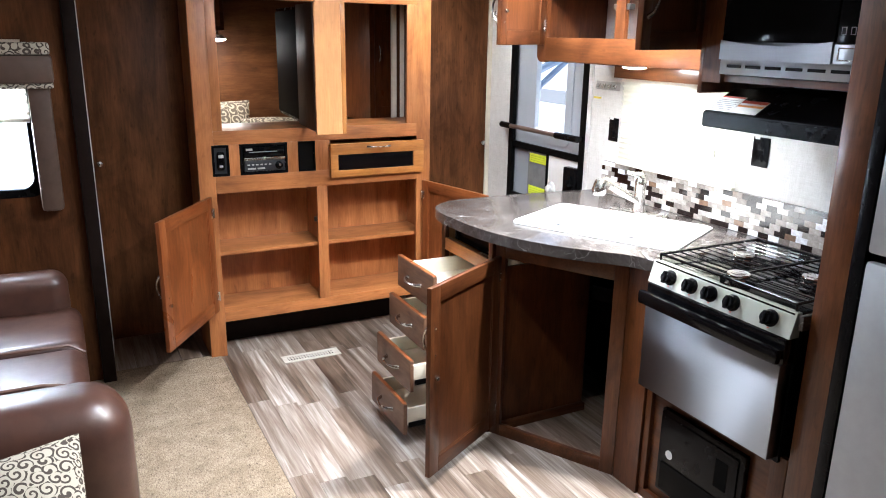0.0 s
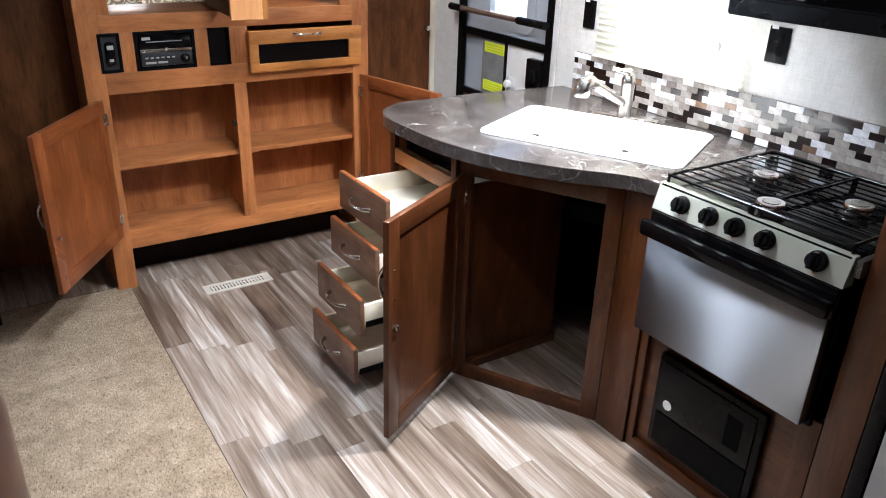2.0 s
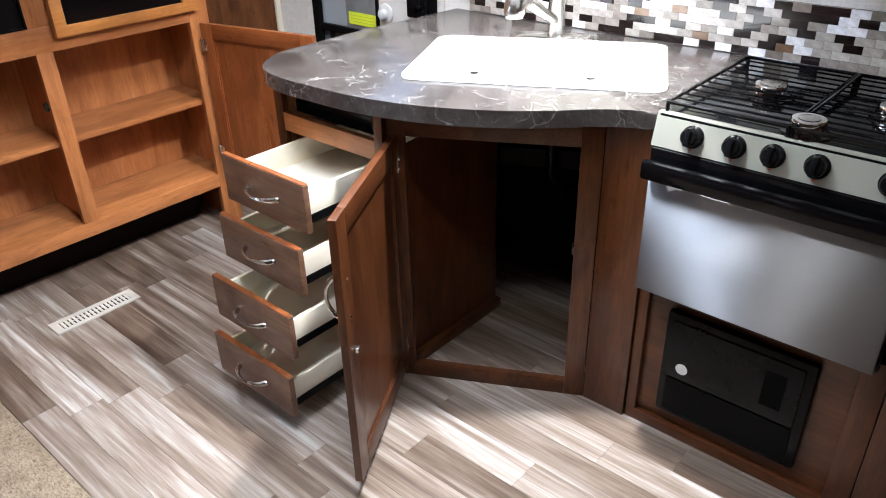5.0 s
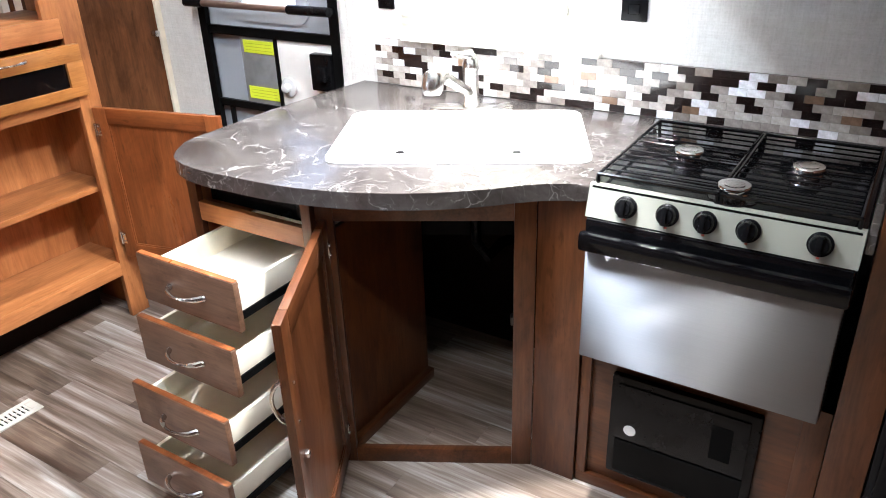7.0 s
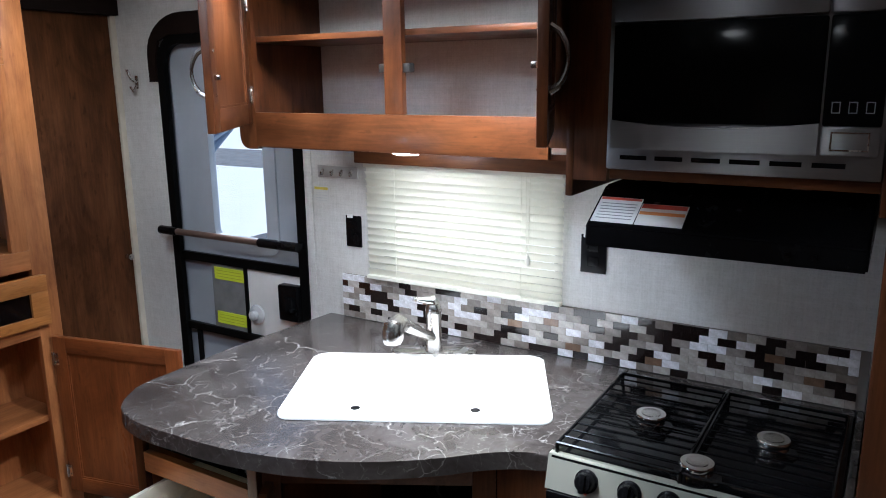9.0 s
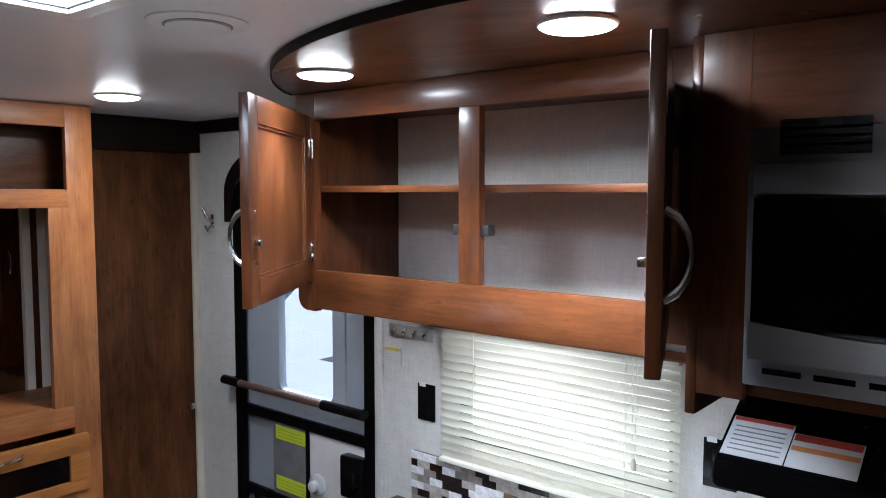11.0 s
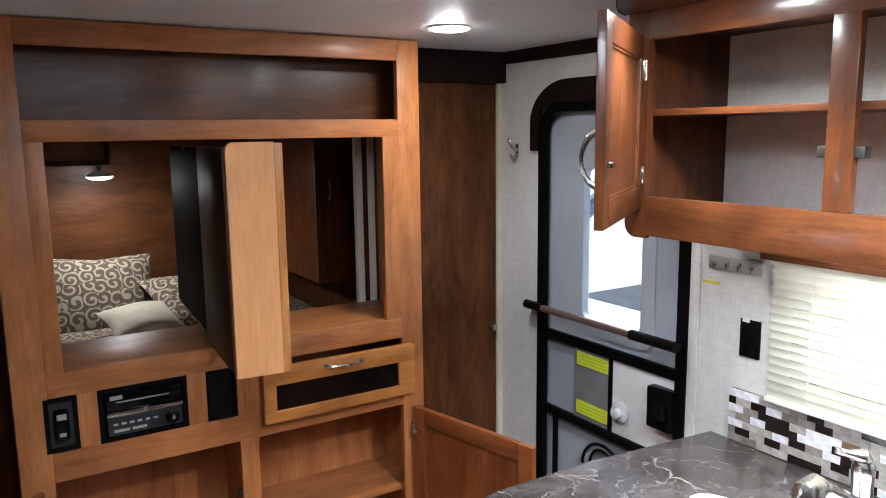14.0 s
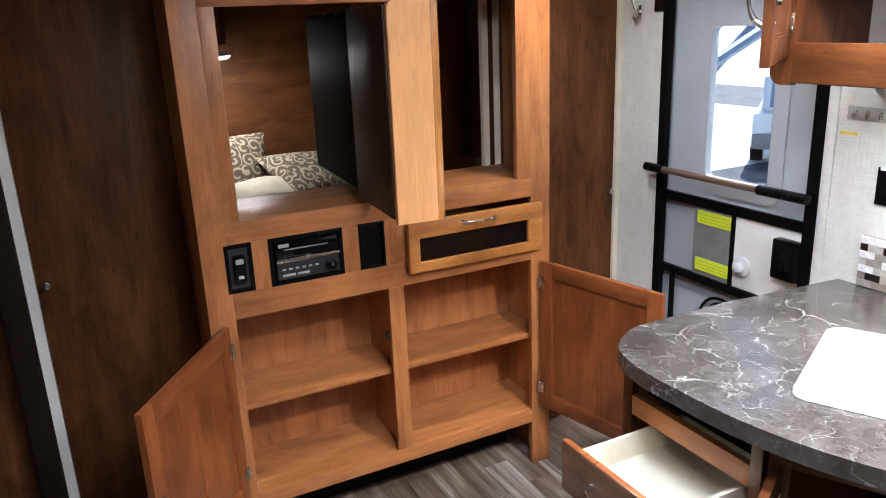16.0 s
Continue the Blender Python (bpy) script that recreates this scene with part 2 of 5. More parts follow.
def make_plank():
    """Printed vinyl planks: grey-brown streaks along y, each plank its own tone."""
    m, n, l, p = material("grey_brown_vinyl_plank")
    tc, info, add = n.new("ShaderNodeTexCoord"), n.new("ShaderNodeObjectInfo"), n.new("ShaderNodeVectorMath")
    sc = n.new("ShaderNodeVectorMath")
    sc.operation, sc.inputs[1].default_value = "MULTIPLY", (31.0, 17.0, 5.0)
    l.new(info.outputs["Random"], sc.inputs[0])
    l.new(tc.outputs["Object"], add.inputs[0])
    l.new(sc.outputs[0], add.inputs[1])

    def at(scale):
        mp = n.new("ShaderNodeMapping")
        mp.inputs["Scale"].default_value = scale
        l.new(add.outputs[0], mp.inputs["Vector"])
        return mp.outputs[0]
    a = noise_tex(n, l, at((24, 1.5, 1)), 1.0, 4, 0.55, 0.9)
    b = noise_tex(n, l, at((90, 3.2, 1)), 1.0, 6, 0.65, 0.6)
    w = noise_tex(n, l, at((9, 0.9, 1)), 1.0, 3, 0.5, 0.8)
    s = mix(n, l, mix(n, l, a, b, 0.38), w, 0.22)
    c = ramp(n, l, s, [(0.34, (0.075, 0.05, 0.036)), (0.45, (0.175, 0.13, 0.1)), (0.53, (0.285, 0.237, 0.2)), (0.6, (0.43, 0.395, 0.37)), (0.68, (0.62, 0.6, 0.585))])
    t = ramp(n, l, info.outputs["Random"], [(0.0, (0.5, 0.44, 0.39)), (0.3, (0.78, 0.72, 0.67)), (0.6, (0.95, 0.94, 0.93)), (1.0, (1.25, 1.28, 1.31))])
    l.new(mix(n, l, c, t, 1.0, "MULTIPLY"), p.inputs["Base Color"])
    p.inputs["Roughness"].default_value = 0.36
    bump(n, l, p, b, 0.15)
    return m


plank_mat = make_plank()


def make_carpet():
    m, n, l, p = material("beige_carpet")
    a = noise_tex(n, l, coords(n, l, (1, 0.45, 1)), 190, 4, 0.75, 0.6)
    b = noise_tex(n, l, coords(n, l, (1, 1, 1)), 11, 6, 0.7)
    c = ramp(n, l, a, [(0.36, (0.13, 0.092, 0.06)), (0.46, (0.27, 0.205, 0.14)), (0.7, (0.4, 0.325, 0.235))])
    l.new(mix(n, l, c, ramp(n, l, b, [(0.35, (0.66, 0.62, 0.56)), (0.65, (1.08, 1.08, 1.08))]), 0.9, "MULTIPLY"), p.inputs["Base Color"])
    p.inputs["Roughness"].default_value = 0.95
    bump(n, l, p, a, 0.9, 0.004)
    return m


carpet_mat = make_carpet()


def make_tile():
    """Glass and stone mosaic: each piece takes one of six tones."""
    m, n, l, p = material("mosaic_glass_stone")
    info = n.new("ShaderNodeObjectInfo")
    r = n.new("ShaderNodeValToRGB")
    r.color_ramp.interpolation = "CONSTANT"
    tones = [(0.0, (0.013, 0.007, 0.006)), (0.25, (0.86, 0.86, 0.9)), (0.49, (0.3, 0.27, 0.245)), (0.62, (0.42, 0.385, 0.35)), (0.76, (0.22, 0.19, 0.165)), (0.85, (0.5, 0.465, 0.43)), (0.96, (0.2, 0.125, 0.08))]
    while len(r.color_ramp.elements) < len(tones):
        r.color_ramp.elements.new(0.5)
    for e, (q, c) in zip(r.color_ramp.elements, tones):
        e.position, e.color = q, (*c, 1)
    l.new(info.outputs["Random"], r.inputs[0])
    a = noise_tex(n, l, coords(n, l, (1, 1, 1), "Object"), 75, 6, 0.7)
    c = mix(n, l, r.outputs[0], ramp(n, l, a, [(0.35, (0.7, 0.68, 0.66)), (0.65, (1.1, 1.1, 1.1))]), 0.8, "MULTIPLY")
    l.new(c, p.inputs["Base Color"])
    p.inputs["Roughness"].default_value, p.inputs["Coat Weight"].default_value = 0.16, 0.5
    return m


tile_mat = make_tile()
grout = plain("grout", (0.17, 0.15, 0.13), 0.8)


def make_scroll(name, dark, light, scale):
    """Woven fabric with curling scrolls."""
    m, n, l, p = material(name)
    v = coords(n, l, (1, 1, 1))
    vo = n.new("ShaderNodeTexVoronoi")
    vo.inputs["Scale"].default_value = scale
    vo.inputs["Randomness"].default_value = 0.7
    l.new(v, vo.inputs["Vector"])
    d, sep = n.new("ShaderNodeVectorMath"), n.new("ShaderNodeSeparateXYZ")
    d.operation = "SUBTRACT"
    l.new(v, d.inputs[0])
    l.new(vo.outputs["Position"], d.inputs[1])
    l.new(d.outputs[0], sep.inputs[0])

    def calc(op, a, q=None):
        x = n.new("ShaderNodeMath")
        x.operation = op
        for i, val in enumerate((a, q)):
            if isinstance(val, (int, float)):
                x.inputs[i].default_value = val
            elif val is not None:
                l.new(val, x.inputs[i])
        return x.outputs[0]
    theta = calc("ARCTAN2", calc("ADD", sep.outputs[1], sep.outputs[2]), sep.outputs[0])
    turn = calc("ADD", theta, calc("MULTIPLY", vo.outputs["Distance"], 15.0))
    c = ramp(n, l, calc("MULTIPLY_ADD", calc("SINE", turn), 0.5), [(0.24, dark), (0.42, light)])
    l.new(c, p.inputs["Base Color"])
    p.inputs["Roughness"].default_value = 0.85
    bump(n, l, p, noise_tex(n, l, v, 500, 2), 0.4)
    return m


scroll = make_scroll("scroll_fabric", (0.4, 0.34, 0.25), (0.11, 0.082, 0.058), 14.0)
zebra = make_scroll("leaf_fabric", (0.06, 0.045, 0.035), (0.46, 0.42, 0.34), 30.0)


def emitter(name, colour, strength):
    m, n, l, p = material(name)
    p.inputs["Base Color"].default_value = (0.8, 0.8, 0.8, 1)
    p.inputs["Emission Color"].default_value, p.inputs["Emission Strength"].default_value = (*colour, 1), strength
    return m


led = emitter("led_diffuser", (1.0, 0.93, 0.82), 120.0)


def make_glass():
    m, n, l, p = material("window_glass")
    p.inputs["Base Color"].default_value = (0.96, 0.98, 0.98, 1)
    p.inputs["Transmission Weight"].default_value, p.inputs["Roughness"].default_value, p.inputs["IOR"].default_value = 1.0, 0.0, 1.45
    return m


glass = make_glass()


def make_translucent(name, colour, part_through):
    m, n, l, p = material(name)
    p.inputs["Base Color"].default_value, p.inputs["Roughness"].default_value = (*colour, 1), 0.5
    t, mx = n.new("ShaderNodeBsdfTranslucent"), n.new("ShaderNodeMixShader")
    t.inputs[0].default_value, mx.inputs[0].default_value = (*colour, 1), part_through
    l.new(p.outputs[0], mx.inputs[1])
    l.new(t.outputs[0], mx.inputs[2])
    l.new(mx.outputs[0], n["Material Output"].inputs[0])
    return m


slat_mat = make_translucent("cream_blind_slat", (0.83, 0.815, 0.73), 0.35)
hatch_mat = make_translucent("white_acrylic_dome", (0.9, 0.91, 0.92), 0.7)
shade_mat = make_translucent("pleated_shade", (0.72, 0.68, 0.58), 0.4)
clear = plain("clear_plastic", (0.5, 0.51, 0.52), 0.12, spots=0.02)


# ---- building helpers ----
def slab(bm, x0, x1, y0, y1, z0, z1, bev=0.0, m=None):
    """A box, with rounded edges when bev is given, moved by m."""
    t = Matrix.LocRotScale(((x0 + x1) / 2, (y0 + y1) / 2, (z0 + z1) / 2), None, (x1 - x0, y1 - y0, z1 - z0))
    made = bmesh.ops.create_cube(bm, size=1.0, matrix=t)["verts"]
    if bev:
        edges = list({e for v in made for e in v.link_edges})
        made = bmesh.ops.bevel(bm, geom=edges, offset=bev, segments=2, profile=0.6, affect="EDGES")["verts"]
    if m is not None:
        bmesh.ops.transform(bm, matrix=m, verts=made)
    return bm


def box(x0, x1, y0, y1, z0, z1, bev=0.0):
    return slab(bmesh.new(), x0, x1, y0, y1, z0, z1, bev)


def tube(bm, pts, r, sides=8):
    """A round bar along the points, closed at both ends; r may be a list."""
    pts = [Vector(p) for p in pts]
    rs = r if isinstance(r, (list, tuple)) else [r] * len(pts)
    rings, up = [], None
    for i, p in enumerate(pts):
        d = (pts[min(i + 1, len(pts) - 1)] - pts[max(i - 1, 0)]).normalized()
        if up is None:
            up = d.orthogonal().normalized()
        up = (up - d * up.dot(d)).normalized()
        side = d.cross(up)
        rings.append([bm.verts.new(p + rs[i] * (math.cos(a) * up + math.sin(a) * side)) for a in [2 * math.pi * k / sides for k in range(sides)]])
    for a, b in zip(rings, rings[1:]):
        for k in range(sides):
            bm.faces.new((a[k], a[(k + 1) % sides], b[(k + 1) % sides], b[k]))
    bm.faces.new(reversed(rings[0]))
    bm.faces.new(rings[-1])
    return bm


def prism(bm, outline, z0, z1):
    """An upright prism over a closed outline of (x, y), counter-clockwise."""
    lo, hi = [bm.verts.new((x, y, z0)) for x, y in outline], [bm.verts.new((x, y, z1)) for x, y in outline]
    k = len(outline)
    for i in range(k):
        bm.faces.new((lo[i], lo[(i + 1) % k], hi[(i + 1) % k], hi[i]))
    bm.faces.new(hi)
    bm.faces.new(list(reversed(lo)))
    return bm


def disc(bm, profile, m, sides=28):
    """A turned shape: profile of (radius, height), about m's z axis."""
    rings = []
    for r, h in profile:
        rings.append([bm.verts.new(m @ Vector((r * math.cos(a), r * math.sin(a), h))) for a in [2 * math.pi * k / sides for k in range(sides)]])
    for a, b in zip(rings, rings[1:]):
        for k in range(sides):
            bm.faces.new((a[k], a[(k + 1) % sides], b[(k + 1) % sides], b[k]))
    bm.faces.new(list(reversed(rings[0])))
    bm.faces.new(rings[-1])
    return bm


def mesh_of(name, bm, mat, smooth=True):
    bmesh.ops.recalc_face_normals(bm, faces=bm.faces)
    me = bpy.data.meshes.new(name)
    bm.to_mesh(me)
    bm.free()
    me.materials.append(mat)
    if smooth:
        for q in me.polygons:
            q.use_smooth = True
        me.set_sharp_from_angle(angle=radians(40))
    return me


def part(name, bm, mat, parent, label=""):
    ob = new(name, mesh_of(name, bm, mat))
    ob.parent = parent
    return tagged(ob, label)


def thing(name, label, category, m=None, group=""):
    ob = new(name)
    ob.empty_display_size = 0.1
    if m is not None:
        ob.matrix_world = m
    return tagged(ob, label, category, group)


def solo(name, bm, mat, label, category, m=None, group=""):
    ob = new(name, mesh_of(name, bm, mat))
    if m is not None:
        ob.matrix_world = m
    return tagged(ob, label, category, group)


def structure(name, bm, mat, label=""):
    return tagged(new(name, mesh_of(name, bm, mat)), label, "", "", "structure")


def arch(bm, x0, x1, depth, z, r, y0=0.0):
    """A bowed pull between two feet along x, standing out along -y."""
    pts = [(x0 + (x1 - x0) * t, y0 - depth * math.sin(math.pi * t) ** 0.55, z) for t in [i / 12 for i in range(13)]]
    return tube(bm, pts, [r * (1.55 - 0.9 * math.sin(math.pi * i / 12)) for i in range(13)])


def ring_yz(bm, outer, inner, x0, x1):
    """A flat frame between two outlines of as many points."""
    k = len(outer)
    vs = [[bm.verts.new((x, y, z)) for y, z in o] for x in (x0, x1) for o in (outer, inner)]
    for i in range(k):
        j = (i + 1) % k
        for a, b in ((0, 1), (1, 3), (3, 2), (2, 0)):
            bm.faces.new((vs[a][i], vs[a][j], vs[b][j], vs[b][i]))
    return bm


# ---- structure ----
FAR_Y, BACK_Y, SLIDE_X, MAIN_X = 7.4, -1.3, 0.0, 1.30
BED_Y = 5.04
bm = box(SLIDE_X - 0.1, WALL_X + 0.06, BACK_Y - 0.1, FAR_Y + 0.1, -0.12, -0.012)
structure("floor", bm, plain("subfloor", (0.12, 0.1, 0.08), 0.8), "grey-brown wood-look vinyl plank floor")
floor = bpy.data.objects["floor"]

# ceiling in one board with dark crown trims
HX0, HX1, HY0, HY1 = 2.07, 2.43, 3.26, 3.62
bm = bmesh.new()
slab(bm, SLIDE_X - 0.1, HX0, BACK_Y - 0.1, FAR_Y + 0.1, CEIL, CEIL + 0.06)
slab(bm, HX1, WALL_X + 0.06, BACK_Y - 0.1, FAR_Y + 0.1, CEIL, CEIL + 0.06)
slab(bm, HX0, HX1, BACK_Y - 0.1, HY0, CEIL, CEIL + 0.06)
slab(bm, HX0, HX1, HY1, FAR_Y + 0.1, CEIL, CEIL + 0.06)
structure("ceiling", bm, ceiling_vinyl, "off-white vinyl caravan ceiling")

# outer wall on the kitchen side, with openings for the window and the entry door
KW = (3.15, 3.78, 1.10, 1.42)
ED = (4.098, 4.807, -0.012, 1.877)
T0, T1 = WALL_X, WALL_X + 0.05
bm = bmesh.new()
slab(bm, T0, T1, BACK_Y - 0.05, KW[0], -0.012, CEIL)
slab(bm, T0, T1, KW[0], KW[1], -0.012, KW[2])
slab(bm, T0, T1, KW[0], KW[1], KW[3], CEIL)
slab(bm, T0, T1, KW[1], ED[0], -0.012, CEIL)
slab(bm, T0, T1, ED[0], ED[1], ED[3], CEIL)
slab(bm, T0, T1, ED[1], FAR_Y, -0.012, CEIL)
structure("wall_kitchen", bm, wallpaper, "off-white linen-textured wallboard")
structure("wall_back", box(SLIDE_X - 0.05, WALL_X, BACK_Y - 0.05, BACK_Y, -0.012, CEIL), pan_z, "brown wood-panel wall")
structure("wall_far", box(MAIN_X, WALL_X, FAR_Y, FAR_Y + 0.05, -0.012, CEIL), bwl_x, "brown wood-panel bedroom wall")
structure("wall_bedroom_lining", box(WALL_X - 0.012, WALL_X - 0.001, BED_Y + 0.045, FAR_Y, -0.012, CEIL), pan_z, "dark wood-panel lining of the bedroom side wall")
# slide-out room: outer wall with two windows, end walls
bm = box(SLIDE_X - 0.05, SLIDE_X, BACK_Y, 4.76, -0.012, CEIL)
structure("wall_slide", bm, pan_z, "brown wood-panel slide-out wall")
EW = (0.62, 1.125, 0.93, 1.46)
bm = bmesh.new()
slab(bm, SLIDE_X - 0.05, EW[0], 4.76, 4.80, -0.012, CEIL)
slab(bm, EW[1], MAIN_X, 4.76, 4.80, -0.012, CEIL)
slab(bm, EW[0], EW[1], 4.76, 4.80, -0.012, EW[2])
slab(bm, EW[0], EW[1], 4.76, 4.80, EW[3], CEIL)
structure("wall_slide_end", bm, pan_z, "brown wood-panel end wall of the slide-out")
structure("wall_bed_side", box(MAIN_X - 0.05, MAIN_X, 4.80, FAR_Y, -0.012, CEIL), pan_z, "brown wood-panel side wall")

# sliding wood panels beside the media cabinet close off the bedroom
for nm, a, b, k in (("door_1", 1.36, 1.80, 1.385), ("door_2", 3.03, 3.515, 3.49)):
    p = structure(nm, box(a, b, BED_Y, BED_Y + 0.025, 0.09 if nm == "door_1" else 0.012, 1.955, 0.002), pan_z, "dark walnut wood sliding bedroom panel")
    bm = disc(bmesh.new(), [(0.012, 0), (0.012, 0.003), (0.009, 0.012), (0.0135, 0.018), (0.0125, 0.025), (0.004, 0.028)], pose(k, BED_Y, 0.995, 90, 0, 0), 16)
    part("knob", bm, chrome, p, "small chrome knob")
structure("trim_bed_jamb", box(3.515, WALL_X, BED_Y - 0.012, BED_Y + 0.04, 0, 1.955, 0.003), cream_fabric, "pale vertical edge moulding")
structure("trim_panel_jamb", box(MAIN_X, MAIN_X + 0.058, BED_Y - 0.012, BED_Y + 0.05, 0, 1.955), white_plastic, "white jamb strip beside the bedroom panel")
for a, b in ((MAIN_X, 1.80), (3.03, WALL_X)):
    structure("trim_header", box(a, b, BED_Y - 0.035, BED_Y + 0.03, 1.955, CEIL, 0.003), espresso, "espresso-brown header trim")
structure("trim_crown", box(WALL_X - 0.02, WALL_X, 4.02, BED_Y - 0.035, CEIL - 0.045, CEIL, 0.003), espresso, "espresso-brown ceiling trim")
# trim round the mouth of the slide-out
structure("trim_slide", box(MAIN_X - 0.012, MAIN_X + 0.045, 4.715, 4.80, 0.0, CEIL, 0.006), espresso, "espresso-brown slide-out edge trim")
# ---- carpet ----
bm = bmesh.new()
slab(bm, SLIDE_X, 1.85, BACK_Y, 4.83, -0.012, 0.004, 0.003)
structure("carpet", bm, carpet_mat, "short-pile beige flecked carpet")


# ---- media cabinet ----
def frame_door(owner, w, h, mat_v, mat_h, hinge, free, z0, label, side=1, rail=0.055, handle=(0.06, 0.5, -0.085)):
    """A framed door that stands open from its hinge towards free; side: on which side of it the outer face lies."""
    d = Vector((free[0] - hinge[0], free[1] - hinge[1]))
    t = part("door", box(rail - 0.002, w - rail + 0.002, -0.004, 0.003, rail - 0.002, h - rail + 0.002), mat_v, owner, label)
    t.matrix_world = pose(hinge[0], hinge[1], z0, 0, 0, math.degrees(math.atan2(d.y, d.x)))
    y0, y1 = (-0.01, 0.01)
    part("stile", box(0, rail, y0, y1, 0, h, 0.003), mat_v, t)
    part("stile", box(w - rail, w, y0, y1, 0, h, 0.003), mat_v, t)
    part("rail", box(rail, w - rail, y0, y1, 0, rail, 0.002), mat_h, t)
    part("rail", box(rail, w - rail, y0, y1, h - rail, h, 0.002), mat_h, t)
    bm = bmesh.new()
    for a, b, c, e in ((rail, rail + 0.006, rail, h - rail), (w - rail - 0.006, w - rail, rail, h - rail), (rail, w - rail, rail, rail + 0.006), (rail, w - rail, h - rail - 0.006, h - rail)):
        slab(bm, a, b, -0.007, 0.0065, c, e)
    part("bead", bm, mat_h, t)
    for zz in (0.08, h - 0.08):
        bm = bmesh.new()
        slab(bm, -0.006, 0.02, -side * 0.0105 - 0.002, -side * 0.0105 + 0.002, zz - 0.022, zz + 0.022, 0.001)
        tube(bm, [(0.0, -side * 0.013, zz - 0.024), (0.0, -side * 0.013, zz + 0.024)], 0.005)
        for q in (-0.013, 0.013):
            disc(bm, [(0.004, 0), (0.003, 0.003)], pose(0.012, -side * 0.0125, zz + q, 90 * side, 0, 0), 8)
        part("hinge", bm, chrome, t, "nickel hinge")
    off, zf, drop = handle
    bm = bmesh.new()
    zc, x = h * zf, w - off * 0.5
    span = 0.055
    pts = [(x, side * (0.01 + 0.032 * math.sin(math.pi * i / 12) ** 0.55), zc - span + 2 * span * i / 12) for i in range(13)]
    tube(bm, pts, [0.0045 * (1.6 - 0.7 * math.sin(math.pi * i / 12)) for i in range(13)])
    part("handle", bm, chrome, t, "curved nickel pull handle")
    for q in (-0.05, 0.05):
        part("screw", disc(bmesh.new(), [(0.004, 0), (0.004, 0.002), (0.002, 0.003)], pose(x, -side * 0.0095, zc + q, 90 * side, 0, 0), 10), chrome, t)
    bm = slab(bmesh.new(), x - 0.012, x + 0.004, min(-side * 0.0095, -side * 0.022), max(-side * 0.0095, -side * 0.022), zc + drop - 0.006, zc + drop + 0.006, 0.002)
    part("latch", bm, chrome, t, "nickel roller-catch strike")
    return t


EX0, EX1, EB = 1.80, 3.03, 5.085
ent = thing("media_cabinet", "tall brown wood-laminate media cabinet with open doors and shelves", "cabinet")
E0, E1 = ENT_Y, ENT_Y + 0.022
part("stile", box(EX0, 1.88, E0, E1, 0.0, CEIL - 0.004, 0.002), lam_z, ent)
part("stile", box(2.95, EX1, E0, E1, 0.0, CEIL - 0.004, 0.002), lam_z, ent)
part("stile", box(1.88, 1.925, E0, E1, 1.155, 1.76, 0.001), lam_z, ent)
part("stile", box(2.893, 2.95, E0, E1, 1.155, 1.76, 0.001), lam_z, ent)
part("rail", box(1.88, 2.95, E0, E1, 2.0, CEIL - 0.004, 0.002), lam_x, ent)
part("rail", box(1.88, 2.95, E0, E1, 1.76, 1.815, 0.002), lam_x, ent)
part("rail", box(1.88, 2.95, E0, E1, 1.088, 1.155, 0.002), lam_x, ent)
part("rail", box(1.88, 2.95, E0, E1, 0.852, 0.935, 0.002), lam_x, ent)
part("rail", box(1.88, 2.95, E0, E1, 0.185, 0.238, 0.002), lam_x, ent)
part("stile", box(2.385, 2.44, E0, E1, 0.238, 0.852, 0.001), lam_z, ent)
part("stile", box(1.95, 2.0, E0, E1, 0.935, 1.088, 0.001), lam_z, ent)
part("stile", box(2.238, 2.292, E0, E1, 0.935, 1.088, 0.001), lam_z, ent)
part("stile", box(2.382, 2.46, E0, E1, 0.935, 1.088, 0.001), lam_z, ent)
part("side_panel", box(EX0, EX0 + 0.016, E1, EB, 0.0, CEIL - 0.004), lam_z, ent)
part("side_panel", box(EX1 - 0.016, EX1, E1, EB, 0.0, CEIL - 0.004), lam_z, ent)
part("shelf", box(1.816, 3.014, E1, EB, 0.222, 0.238), lam_x, ent)
part("shelf", box(1.816, 2.41, E0 + 0.03, EB, 0.53, 0.548), lam_x, ent)
part("shelf", box(2.43, 3.014, E0 + 0.03, EB, 0.53, 0.548), lam_x, ent)
part("partition", box(2.41, 2.426, E1, EB, 0.238, 0.88), lam_z, ent)
part("back_panel", box(1.816, 3.014, EB - 0.012, EB, 0.24, 1.12), lam_z, ent)
part("shelf", box(1.816, 3.014, E1, EB - 0.012, 0.872, 0.888), lam_x, ent)
part("sill", box(1.816, 3.014, E1, EB + 0.03, 1.138, 1.155, 0.002), lam_x, ent, "wood sill of the television opening")
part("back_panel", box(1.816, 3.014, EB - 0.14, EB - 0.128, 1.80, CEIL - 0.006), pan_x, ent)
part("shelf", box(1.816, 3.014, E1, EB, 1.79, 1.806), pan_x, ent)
part("skirting", box(1.88, 2.95, E0 + 0.2, E0 + 0.215, 0.0, 0.2), espresso, ent)
for xx in (2.388, 2.437):
    bm = slab(bmesh.new(), xx - 0.012, xx + 0.012, E0 + 0.024, E0 + 0.045, 0.66, 0.685, 0.003)
    slab(bm, xx - 0.006, xx + 0.006, E0 + 0.01, E0 + 0.024, 0.667, 0.68, 0.002)
    part("catch", bm, dark_nickel, ent, "nickel roller catch")

